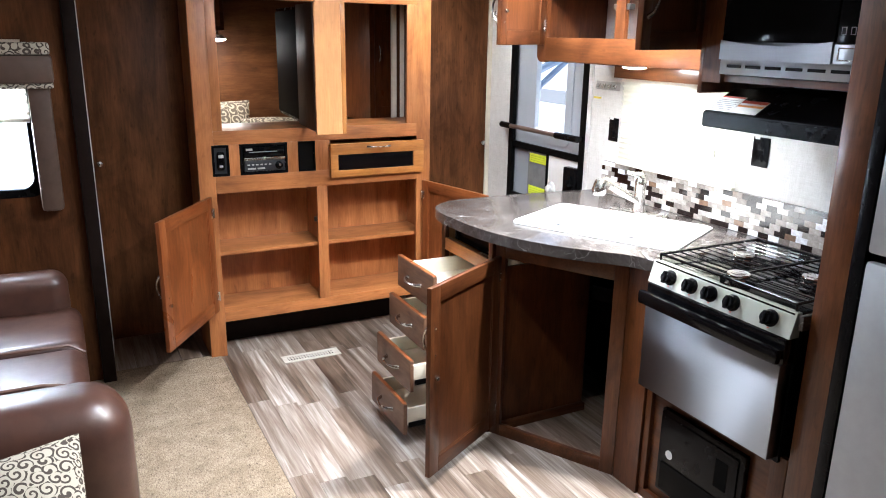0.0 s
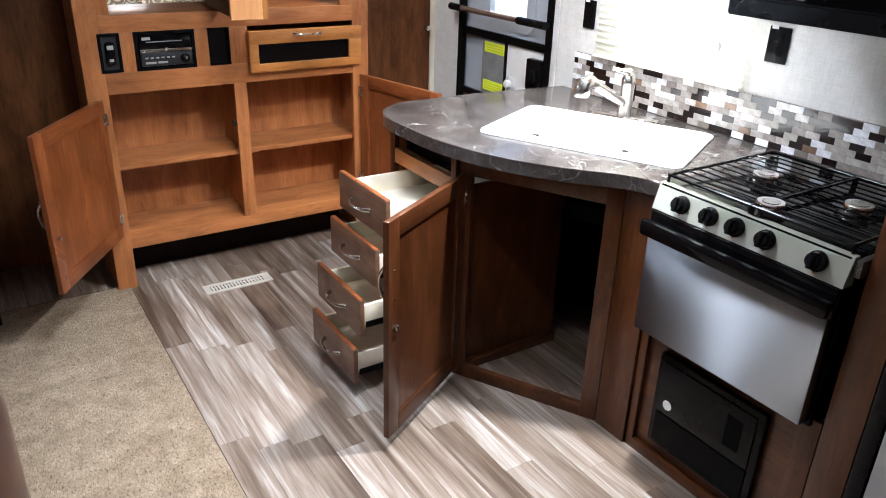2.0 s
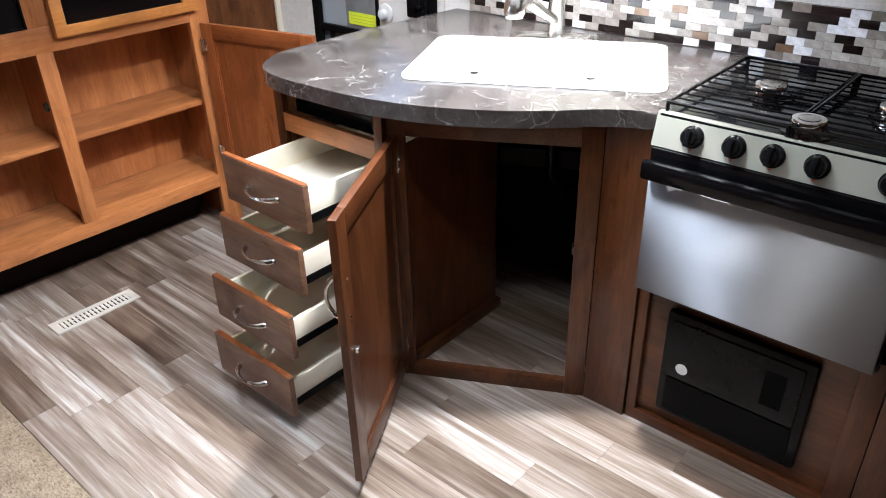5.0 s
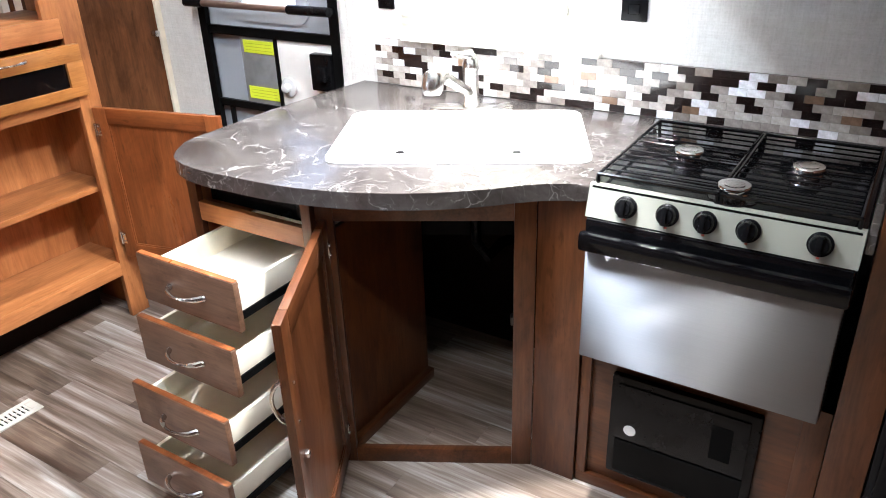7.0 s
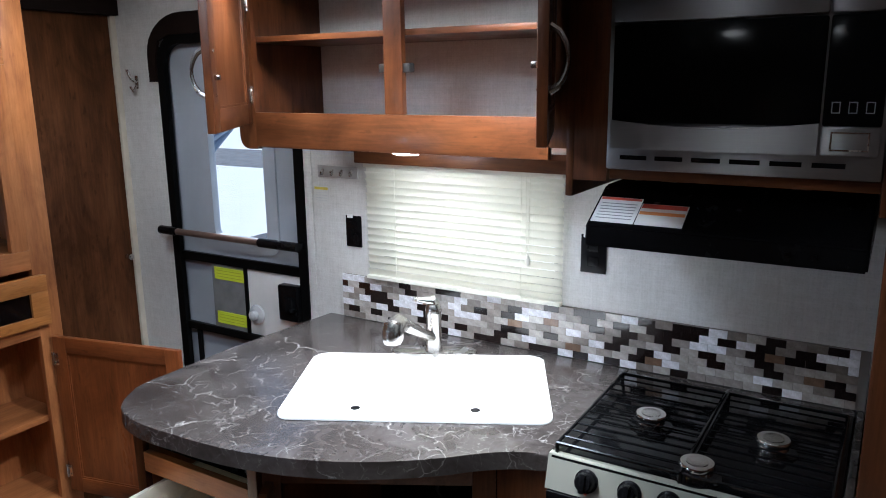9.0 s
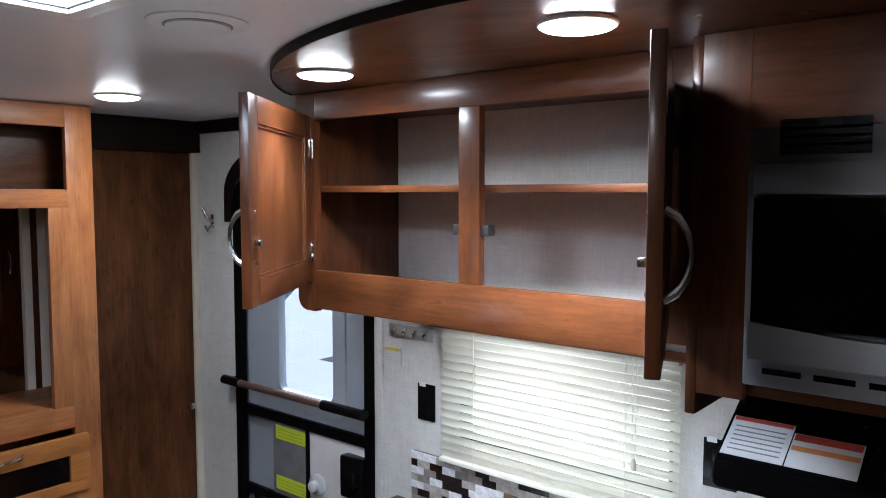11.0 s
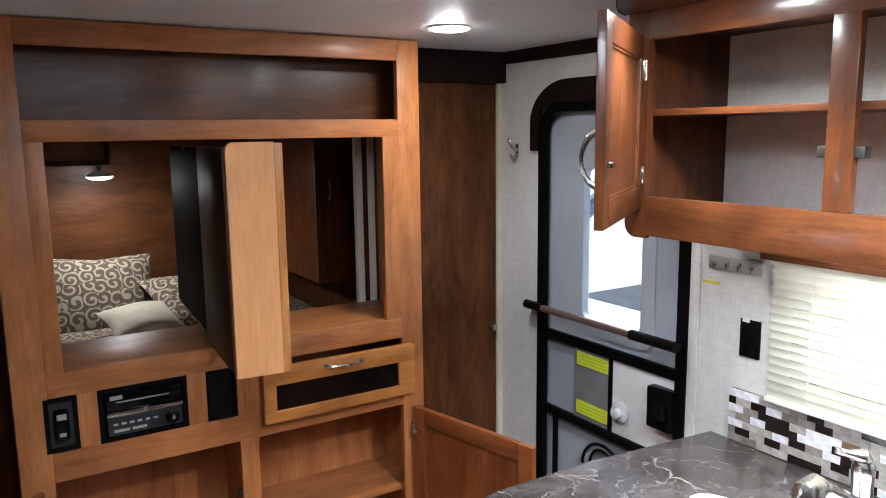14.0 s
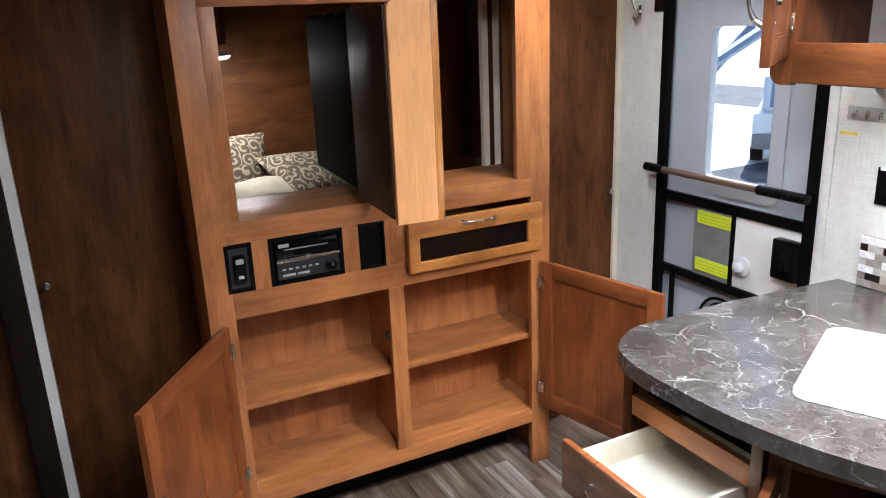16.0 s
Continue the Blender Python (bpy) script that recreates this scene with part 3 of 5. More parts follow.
part("strap_hook", box(1.772, 1.799, 4.86, 4.89, 1.80, 1.88, 0.004), black, ent, "small black strap bracket")
frame_door(ent, 0.53, 0.585, lit_che_z, lit_che_x, (1.845, 4.785), (1.549, 4.346), 0.258, "open cherry-wood framed door of the media cabinet", side=-1)
frame_door(ent, 0.52, 0.585, lit_che_z, lit_che_x, (2.985, 4.785), (3.10, 4.285), 0.262, "open cherry-wood framed door of the media cabinet beside the counter", side=1)

Y0, Y1 = E0 - 0.028, E0 - 0.001
bm = bmesh.new()
slab(bm, 2.455, 2.98, Y0, Y1, 0.895, 0.93, 0.003)
slab(bm, 2.455, 2.98, Y0, Y1, 1.012, 1.068, 0.003)
slab(bm, 2.455, 2.495, Y0, Y1, 0.928, 1.014, 0.002)
slab(bm, 2.92, 2.98, Y0, Y1, 0.928, 1.014, 0.002)
drw = part("drawer", bm, hon_x, ent, "honey-brown drawer front with a dark window strip")
part("window", box(2.49, 2.925, Y1 - 0.016, Y1 - 0.008, 0.925, 1.017), black_gloss, drw, "dark infrared window strip")
part("pull", arch(bmesh.new(), 2.655, 2.785, 0.03, 1.048, 0.0045, Y0), chrome, drw, "curved nickel pull handle")


stereo_grey = plain("stereo_grey", (0.03, 0.032, 0.036), 0.35, 0.3)


def ring_xz(x0, x1, z0, z1, t, y0, y1):
    """A flat rectangular frame of width t in the x-z plane."""
    bm = bmesh.new()
    slab(bm, x0, x0 + t, y0, y1, z0, z1, 0.002)
    slab(bm, x1 - t, x1, y0, y1, z0, z1, 0.002)
    slab(bm, x0 + t, x1 - t, y0, y1, z0, z0 + t, 0.002)
    slab(bm, x0 + t, x1 - t, y0, y1, z1 - t, z1, 0.002)
    return bm


def media_units():
    r = thing("car_stereo", "black and silver built-in stereo with knob and disc slot", "stereo")
    F = E0 - 0.002
    part("surround", ring_xz(2.0, 2.238, 0.935, 1.088, 0.014, F, E0 + 0.02), black, r)
    part("recess", box(2.012, 2.226, E0 + 0.014, E0 + 0.02, 0.946, 1.077), black_metal, r)
    part("upper_fascia", box(2.02, 2.22, F - 0.004, E0 + 0.013, 1.022, 1.072, 0.004), black_gloss, r)
    part("disc_slot", box(2.045, 2.185, F - 0.0055, F - 0.0035, 1.045, 1.049), bracket_grey, r)
    part("display", box(2.03, 2.062, F - 0.0055, F - 0.0035, 1.055, 1.066), nickel_plate, r)
    part("trim", box(2.018, 2.222, F - 0.01, F + 0.004, 1.008, 1.02, 0.003), chrome, r, "bright silver bar")
    part("lower_fascia", box(2.02, 2.22, F - 0.006, E0 + 0.013, 0.952, 1.006, 0.004), stereo_grey, r, "dark grey lower fascia")
    for i in range(6):
        part("button", box(2.034 + i * 0.021, 2.046 + i * 0.021, F - 0.009, F - 0.0055, 0.982, 0.988, 0.0015), nickel_plate, r)
    for x0, x1 in ((2.034, 2.075), (2.082, 2.12)):
        part("button", box(x0, x1, F - 0.009, F - 0.0055, 0.962, 0.97, 0.0015), nickel_plate, r)
    bm = disc(bmesh.new(), [(0.019, 0), (0.019, 0.006), (0.015, 0.008), (0.014, 0.018), (0.011, 0.02)], pose(2.19, F - 0.006, 0.978, 90, 0, 0), 24)
    k = part("volume_knob", bm, black, r, "black volume knob with a silver mark")
    part("mark", box(2.186, 2.194, F - 0.0285, F - 0.0262, 0.976, 0.989, 0.001), chrome, k)
    s = thing("monitor_switch_plate", "black switch plate with a silver-marked rocker", "switch plate")
    part("plate", ring_xz(1.868, 1.95, 0.937, 1.087, 0.012, E0 - 0.003, E0 + 0.012), black, s)
    part("recess", box(1.879, 1.939, E0 + 0.006, E0 + 0.012, 0.948, 1.076), stereo_grey, s)
    part("rocker", box(1.891, 1.927, E0 - 0.012, E0 + 0.005, 0.968, 1.056, 0.01), black_gloss, s)
    part("indicator", box(1.897, 1.921, E0 - 0.0138, E0 - 0.0115, 1.028, 1.044, 0.002), nickel_plate, s)
    part("indicator", box(1.901, 1.917, E0 - 0.0138, E0 - 0.0115, 0.982, 0.992, 0.001), nickel_plate, s)
    w = thing("blank_plate", "black recessed blank cover beside the stereo", "cover plate")
    part("rim", ring_xz(2.292, 2.382, 0.935, 1.088, 0.008, E0 - 0.002, E0 + 0.014), black, w)
    part("back", box(2.299, 2.375, E0 + 0.01, E0 + 0.014, 0.942, 1.081), black_metal, w)
media_units()

side_wood = wood("dark_gloss_wood", 2, (0.02, 0.009, 0.005), (0.035, 0.017, 0.01), (0.05, 0.026, 0.016), 0.42, 0.0, 0.2, 0.5)
# television panel swung out through the opening
tv = thing("television_panel", "swung-out television with black screen on a pale wood end board", "television", pose(2.285, 4.45, 1.163, 0, 0, -4))
bm = bmesh.new()
edge = [(0.12, 0.0), (0.12, 0.592)] + [(0.022 - 0.022 * math.sin(radians(a)), 0.57 + 0.022 * math.cos(radians(a))) for a in range(0, 91, 15)] + [(0.0, 0.0)]
near, back = [bm.verts.new((x, 0.0, z)) for x, z in edge], [bm.verts.new((x, 0.02, z)) for x, z in edge]
bm.faces.new(near)
bm.faces.new(back[::-1])
for i in range(len(edge)):
    bm.faces.new((near[i], back[i], back[(i + 1) % len(edge)], near[(i + 1) % len(edge)]))
bmesh.ops.recalc_face_normals(bm, faces=bm.faces)
bmesh.ops.bevel(bm, geom=[e for e in bm.edges if abs(e.verts[0].co.y - e.verts[1].co.y) < 0.001], offset=0.0015, segments=1, affect="EDGES")
part("end_board", bm, pal_z, tv, "pale wood-laminate board with rounded corners")
part("edge_strip", box(0.1205, 0.142, 0.002, 0.019, 0.0, 0.589, 0.002), hon_z, tv)
part("screen", box(0.005, 0.012, 0.03, 0.92, 0.03, 0.56, 0.003), screen_black, tv, "black screen")
part("case", box(0.0125, 0.06, 0.022, 0.94, 0.012, 0.575, 0.006), black, tv)
part("side_board", box(-0.004, 0.0045, 0.021, 0.36, 0.012, 0.58, 0.002), side_wood, tv, "dark glossy wood board beside the screen")
part("bracket", box(0.061, 0.1, 0.15, 0.55, 0.2, 0.36, 0.004), black_metal, tv)


# ---- kitchen base ----
def arc_points(p0, p1, p2, k):
    return [tuple((1 - t) ** 2 * a + 2 * t * (1 - t) * b + t * t * c for a, b, c in zip(p0, p1, p2)) for t in [i / k for i in range(k + 1)]]


outline = [(WALL_X - 0.004, 2.925), (WALL_X - 0.004, 4.0)] + [(3.1, 4.035)] + arc_points((2.86, 4.035), (2.60, 4.06), (2.612, 3.76), 12) + arc_points((2.615, 3.72), (2.61, 3.36), (2.84, 3.105), 14)[0:] + arc_points((2.87, 3.075), (2.95, 2.99), (2.955, 2.925), 6)
bm = prism(bmesh.new(), outline, 0.858, 0.90)
bmesh.ops.bevel(bm, geom=[e for e in bm.edges if abs(e.verts[0].co.z - e.verts[1].co.z) < 1e-5], offset=0.008, segments=3, profile=0.5, affect="EDGES")
counter = thing("worktop", "grey-brown marble-look laminate worktop with a curved front edge", "worktop")
part("slab", bm, marble, counter)
part("slab", box(2.96, WALL_X - 0.004, 2.346, 2.362, 0.858, 0.90, 0.003), marble, counter)
part("slab", box(3.49, WALL_X - 0.004, 2.364, 2.923, 0.858, 0.90, 0.003), marble, counter)

# sink base with its diagonal face
HX, HY, CX, CY = 2.715, 3.545, 2.975, 3.06
ang = math.degrees(math.atan2(CY - HY, CX - HX))
L = math.hypot(CX - HX, CY - HY)
base = thing("sink_cabinet", "cherry-wood corner sink cabinet in shade-darkened colour with an open door", "cabinet")


def diag(bm):
    bmesh.ops.transform(bm, matrix=pose(HX, HY, 0, 0, 0, ang), verts=bm.verts)
    return bm


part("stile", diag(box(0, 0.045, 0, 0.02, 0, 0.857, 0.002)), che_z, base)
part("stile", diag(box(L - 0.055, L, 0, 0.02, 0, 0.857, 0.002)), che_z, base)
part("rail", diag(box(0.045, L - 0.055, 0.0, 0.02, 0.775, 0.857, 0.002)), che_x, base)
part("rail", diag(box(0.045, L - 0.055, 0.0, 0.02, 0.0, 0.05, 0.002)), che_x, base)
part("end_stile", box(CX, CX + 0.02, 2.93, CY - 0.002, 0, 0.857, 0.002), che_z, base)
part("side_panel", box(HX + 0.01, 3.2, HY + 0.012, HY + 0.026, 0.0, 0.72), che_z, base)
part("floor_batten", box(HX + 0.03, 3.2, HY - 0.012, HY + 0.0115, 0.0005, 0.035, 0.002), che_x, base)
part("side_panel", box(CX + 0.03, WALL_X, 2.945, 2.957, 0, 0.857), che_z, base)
# back board and cleat coloured near black to carry the shade inside
part("back_panel", box(WALL_X - 0.02, WALL_X - 0.002, 2.96, 3.98, 0.0, 0.857), espresso, base, "back board coloured near black for the cabinet's inner shade")
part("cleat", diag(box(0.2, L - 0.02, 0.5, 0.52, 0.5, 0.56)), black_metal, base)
tap = bmesh.new()
tube(tap, [(3.3, 3.42, 0.72), (3.3, 3.42, 0.5), (3.34, 3.4, 0.43), (3.4, 3.38, 0.46), (3.45, 3.36, 0.46)], 0.018, 10)
# pipe darkened in its colour too, for the same inner shade
part("drain_pipe", tap, black, base, "plastic drain trap coloured dark for the cabinet's inner shade")
frame_door(base, 0.495, 0.735, che_z, che_x, (2.728, 3.532), (2.315, 3.297), 0.045, "open cherry-wood framed sink cabinet door in shade-darkened colour", side=-1, rail=0.06, handle=(0.06, 0.72, -0.14))
bm = slab(bmesh.new(), L - 0.062, L - 0.045, 0.02, 0.045, 0.46, 0.485, 0.003)
part("catch", diag(bm), dark_nickel, base, "nickel roller catch")

# drawer bank
bank = thing("drawer_cabinet", "brown wood drawer base with four drawers pulled out", "cabinet")
DX = 2.70
part("stile", box(DX, DX + 0.02, HY + 0.002, 3.578, 0, 0.857, 0.002), che_z, bank)
part("stile", box(DX, DX + 0.02, 3.955, 3.99, 0, 0.857, 0.002), che_z, bank)
part("rail", box(DX, DX + 0.02, 3.578, 3.955, 0.835, 0.857, 0.002), lam_y, bank)
part("rail", box(DX, DX + 0.02, 3.578, 3.955, 0.70, 0.755, 0.002), lam_y, bank)
for zz in (0.02, 0.214, 0.392, 0.56):
    part("rail", box(DX + 0.001, DX + 0.019, 3.578, 3.955, zz - 0.012, zz + 0.012), che_y, bank)
part("end_panel", box(DX + 0.02, WALL_X - 0.02, 3.976, 3.99, 0, 0.857), lam_z, bank)
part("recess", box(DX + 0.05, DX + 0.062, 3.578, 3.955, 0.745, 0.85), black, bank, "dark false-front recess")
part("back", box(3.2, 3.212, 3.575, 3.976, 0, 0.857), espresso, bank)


def drawer(z0, z1, x, i):
    back = x + 0.48
    d = part("drawer", box(x, x + 0.018, 3.585, 3.93, z0, z1, 0.004), drw_y, bank, "pulled-out drawer with brown wood-grain front")
    h = z1 - 0.03
    # thin strip added so that the front's top edge looks lit
    part("edge_band", box(x + 0.002, x + 0.0175, 3.588, 3.927, z1 + 0.0002, z1 + 0.0022, 0.0008), lit_che_x, d, "added strip that colours the top edge orange-brown as lit")
    part("side", box(x + 0.019, back, 3.605, 3.617, z0 + 0.03, h, 0.001), drawer_cream, d)
    part("side", box(x + 0.019, back, 3.898, 3.91, z0 + 0.03, h, 0.001), drawer_cream, d)
    part("back", box(back - 0.012, back, 3.617, 3.898, z0 + 0.03, h, 0.001), drawer_cream, d)
    part("inner_front", box(x + 0.019, x + 0.03, 3.617, 3.898, z0 + 0.03, h, 0.001), drawer_cream, d)
    part("bottom", box(x + 0.03, back - 0.012, 3.617, 3.898, z0 + 0.034, z0 + 0.04), drawer_cream, d)
    part("runner", box(x + 0.03, DX + 0.2, 3.6, 3.604, z0 + 0.02, z0 + 0.042), black_metal, d, "dark steel drawer runner")
    part("runner", box(x + 0.03, DX + 0.2, 3.911, 3.915, z0 + 0.02, z0 + 0.042), black_metal, d)
    bm = bmesh.new()
    arch(bm, -0.062, 0.062, 0.034, 0, 0.0055)
    for q in (-0.062, 0.062):
        disc(bm, [(0.0085, 0), (0.0085, 0.004), (0.006, 0.007)], pose(q, 0, 0, 90, 0, 0), 12)
    bmesh.ops.transform(bm, matrix=pose(x, 3.757, (z0 + z1) / 2, 0, 0, -90), verts=bm.verts)
    part("pull", bm, chrome, d, "curved nickel pull handle")


for i, (a, b, x) in enumerate(((0.055, 0.19, 2.335), (0.238, 0.373, 2.362), (0.41, 0.545, 2.42), (0.575, 0.71, 2.46))):
    drawer(a, b, x, i)

# sink, its cover and tap
SA = math.degrees(math.atan2(2.968 - 3.566, 3.091 - 2.788))
sink_pose = pose(2.788, 3.566, 0.90, 0, 0, SA)


def round_rect(bm, x0, x1, y0, y1, z0, z1, r, bev):
    pts = []
    for cx, cy, a0 in ((x1 - r, y0 + r, -90), (x1 - r, y1 - r, 0), (x0 + r, y1 - r, 90), (x0 + r, y0 + r, 180)):
        pts += [(cx + r * math.cos(radians(a0 + 90 * i / 6)), cy + r * math.sin(radians(a0 + 90 * i / 6))) for i in range(7)]
    prism(bm, pts, z0, z1)
    if bev:
        top = [e for e in bm.edges if all(abs(v.co.z - z1) < 1e-5 for v in e.verts)]
        bmesh.ops.bevel(bm, geom=top, offset=bev, segments=3, profile=0.5, affect="EDGES")
    return bm


sink = thing("kitchen_sink", "white acrylic drop-in sink closed by a white cover", "sink", sink_pose)
part("rim", round_rect(bmesh.new(), 0, 0.67, 0, 0.44, 0.001, 0.008, 0.035, 0.005), sink_white, sink)
part("cover", round_rect(bmesh.new(), 0.018, 0.652, 0.018, 0.37, 0.0082, 0.0125, 0.03, 0.003), sink_white, sink, "flat white sink cover")
for q in (0.19, 0.485):
    bm = disc(bmesh.new(), [(0.012, 0), (0.012, 0.0006)], pose(q, 0.05, 0.0126), 18)
    part("finger_hole", bm, black, sink, "dark finger hole in the cover")

faucet = thing("faucet", "brushed-nickel pull-out kitchen tap", "tap", pose(3.345, 3.455, 0.9085, 0, 0, SA))
bm = round_rect(bmesh.new(), -0.125, 0.125, -0.028, 0.028, 0, 0.012, 0.026, 0.006)
part("base_plate", bm, chrome, faucet)
bm = disc(bmesh.new(), [(0.027, 0.012), (0.024, 0.03), (0.022, 0.1), (0.024, 0.125), (0.024, 0.14), (0.018, 0.152)], pose(0, 0, 0), 24)
part("body", bm, chrome, faucet)
bm = bmesh.new()
tube(bm, [(0.0, -0.005, 0.05), (-0.03, -0.06, 0.085), (-0.055, -0.115, 0.118), (-0.068, -0.142, 0.134)], [0.015, 0.0165, 0.0175, 0.018], 14)
part("spout", bm, chrome, faucet)
bm = bmesh.new()
tube(bm, [(-0.068, -0.142, 0.134), (-0.08, -0.168, 0.146), (-0.09, -0.19, 0.14), (-0.093, -0.2, 0.115), (-0.093, -0.202, 0.1)], [0.019, 0.026, 0.031, 0.03, 0.022], 16)
part("spray_head", bm, chrome, faucet, "rounded nickel spray head")
bm = bmesh.new()
tube(bm, [(0, 0, 0.152), (-0.002, 0.0, 0.163), (-0.03, -0.012, 0.166), (-0.055, -0.02, 0.172)], [0.018, 0.017, 0.009, 0.007], 10)
part("lever", bm, chrome, faucet)


# ---- cooker ----
RY0, RY1, RX = 2.364, 2.923, 2.945
cooker = thing("cooker", "stainless and black gas cooker with five black knobs", "cooker")
part("body", box(RX + 0.03, 3.485, RY0 + 0.006, RY1 - 0.006, 0.44, 0.872), black_metal, cooker)
bm = box(RX + 0.01, 3.488, RY0 + 0.001, RY1 - 0.001, 0.872, 0.904, 0.006)
part("cooktop", bm, black_gloss, cooker, "glossy black enamel cooktop")
# sloped control panel
bm = bmesh.new()
prof = [(RX + 0.012, 0.905), (RX + 0.03, 0.905), (RX + 0.03, 0.832), (RX - 0.008, 0.832)]
lo = [bm.verts.new((x, RY0, z)) for x, z in prof]
hi = [bm.verts.new((x, RY1, z)) for x, z in prof]
for i in range(4):
    bm.faces.new((lo[i], lo[(i + 1) % 4], hi[(i + 1) % 4], hi[i]))
bm.faces.new(lo)
bm.faces.new(hi[::-1])
part("control_panel", bm, plain("champagne_panel", (0.3, 0.3, 0.255), 0.35, 0.3, 0.0), cooker, "pale champagne-coloured control panel")
for yy in (2.832, 2.74, 2.66, 2.573, 2.438):
    kp = pose(RX + 0.002, yy, 0.868, 0, -75, 0)
    bm = disc(bmesh.new(), [(0.025, 0), (0.025, 0.005), (0.021, 0.008), (0.019, 0.026), (0.016, 0.03)], kp, 24)
    slab(bm, -0.02, 0.02, -0.006, 0.006, 0.008, 0.036, 0.003, kp)
    k = part("knob", bm, black, cooker, "black plastic knob")
    bm = slab(bmesh.new(), -0.03, -0.026, -0.003, 0.003, 0.0003, 0.0012, 0, kp)
    part("mark", bm, red_ink, cooker)
bm = bmesh.new()
slope = math.degrees(math.atan2(0.02, 0.073))
for y0, lean, h in ((2.894, -24, 0.02), (2.886, 24, 0.02), (2.876, 24, 0.014)):
    slab(bm, -0.0006, 0.0006, -0.0022, 0.0022, 0, h, 0, pose(RX + 0.0012, y0, 0.861, 0, slope, 0) @ pose(0, 0, 0, lean, 0, 0))
part("badge", bm, black, cooker, "small black peaked emblem")
part("oven_door", box(RX - 0.018, RX + 0.03, RY0 + 0.008, RY1 - 0.008, 0.46, 0.752, 0.004), steel, cooker, "brushed stainless oven door")
part("door_trim", box(RX - 0.014, RX + 0.03, RY0 + 0.004, RY1 - 0.004, 0.754, 0.83, 0.006), black_gloss, cooker)
bm = slab(bmesh.new(), RX - 0.05, RX - 0.025, RY0, RY1, 0.762, 0.808, 0.01)
for yy in (RY0 + 0.03, RY1 - 0.03):
    slab(bm, RX - 0.034, RX - 0.01, yy - 0.02, yy + 0.02, 0.77, 0.8, 0.004)
part("oven_handle", bm, black_gloss, cooker, "black plastic oven handle bar")
for bx, by in ((3.015, 2.625), (3.195, 2.77), (3.2, 2.507)):
    bm = disc(bmesh.new(), [(0.052, 0), (0.05, 0.003), (0.04, 0.001)], pose(bx, by, 0.904), 24)
    part("burner_bowl", bm, black_gloss, cooker)
    bm = disc(bmesh.new(), [(0.026, 0.001), (0.026, 0.01), (0.032, 0.012), (0.03, 0.02), (0.034, 0.021), (0.035, 0.023), (0.035, 0.03), (0.033, 0.033)], pose(bx, by, 0.904), 28)
    bn = part("burner", bm, polished, cooker, "polished metal burner")
    part("cap", disc(bmesh.new(), [(0.022, 0.0332), (0.022, 0.0342), (0.012, 0.035)], pose(bx, by, 0.904), 28), chrome, bn, "flat nickel burner cap")
for g, (a, b) in enumerate(((RY0 + 0.014, 2.64), (2.648, RY1 - 0.014))):
    bm = bmesh.new()
    x0, x1, z = RX + 0.025, 3.42, 0.926
    tube(bm, [(x0, a, z), (x1, a, z), (x1, b, z), (x0, b, z), (x0, a, z)], 0.0045, 6)
    for i in range(1, 12):
        xx = x0 + (x1 - x0) * i / 12
        tube(bm, [(xx, a, z), (xx, b, z)], 0.0024, 6)
    for xx in (x0, x1):
        for yy in (a, b):
            tube(bm, [(xx, yy, z), (xx, yy, 0.904)], 0.0045, 6)
    part("grate", bm, black_gloss, cooker, "black wire pan grate")

lowp = thing("cooker_base_cabinet", "cherry-wood cabinet in shade-darkened colour below the cooker", "cabinet")
part("panel", box(3.002, 3.022, RY0 - 0.02, RY1 + 0.005, 0.0, 0.44), che_y, lowp)
part("rail", box(2.985, 3.002, RY0 - 0.02, RY1 + 0.005, 0.0, 0.035, 0.002), che_y, lowp)
part("stile", box(2.985, 3.002, 2.345, 2.40, 0.035, 0.458, 0.002), che_z, lowp)
part("stile", box(2.985, 3.002, 2.90, 2.928, 0.035, 0.458, 0.002), che_z, lowp)
heat = thing("furnace_panel", "black metal furnace cover below the cooker", "furnace")
part("cover", box(2.98, 3.0015, 2.478, 2.842, 0.08, 0.395, 0.008), black, heat)
part("access_panel", box(2.974, 2.981, 2.50, 2.822, 0.205, 0.375, 0.003), black, heat)
part("lower_grille", box(2.974, 2.981, 2.50, 2.822, 0.095, 0.2, 0.003), black_metal, heat)
# flat black patch painted for the darkness of a recess that isn't cut
part("label", box(2.9725, 2.974, 2.535, 2.585, 0.24, 0.34), screen_black, heat)
bm = disc(bmesh.new(), [(0.016, 0), (0.016, 0.001)], pose(2.9738, 2.783, 0.24, 0, -90, 0), 24)
part("round_sticker", bm, paper, heat, "round white sticker")

# ---- fridge and its enclosure ----
enc = thing("fridge_enclosure", "brown wood fridge surround in shade-darkened colour", "cabinet")
part("stile", box(2.985, 3.01, 2.255, 2.343, 0, CEIL - 0.004, 0.003), che_z, enc)
part("side_panel", box(3.01, WALL_X, 2.325, 2.343, 0, CEIL - 0.004), che_z, enc)
part("top_rail", box(2.985, 3.01, 1.6, 2.255, 1.75, CEIL - 0.004, 0.003), che_y, enc)
part("stile", box(2.985, 3.01, 1.52, 1.6, 0, CEIL - 0.004, 0.003), che_z, enc)
fridge_grey = plain("fridge_grey_panel", (0.3, 0.3, 0.31), 0.4, 0.4, 0.04)
fr = thing("fridge", "grey-fronted built-in fridge with a black frame", "fridge")
part("frame", box(2.98, 3.5, 1.6, 2.252, 0.06, 1.745, 0.006), black, fr)
part("door", box(2.95, 2.979, 1.64, 2.2, 0.1, 1.1, 0.012), fridge_grey, fr)
part("door", box(2.95, 2.979, 1.64, 2.2, 1.12, 1.71, 0.012), fridge_grey, fr)
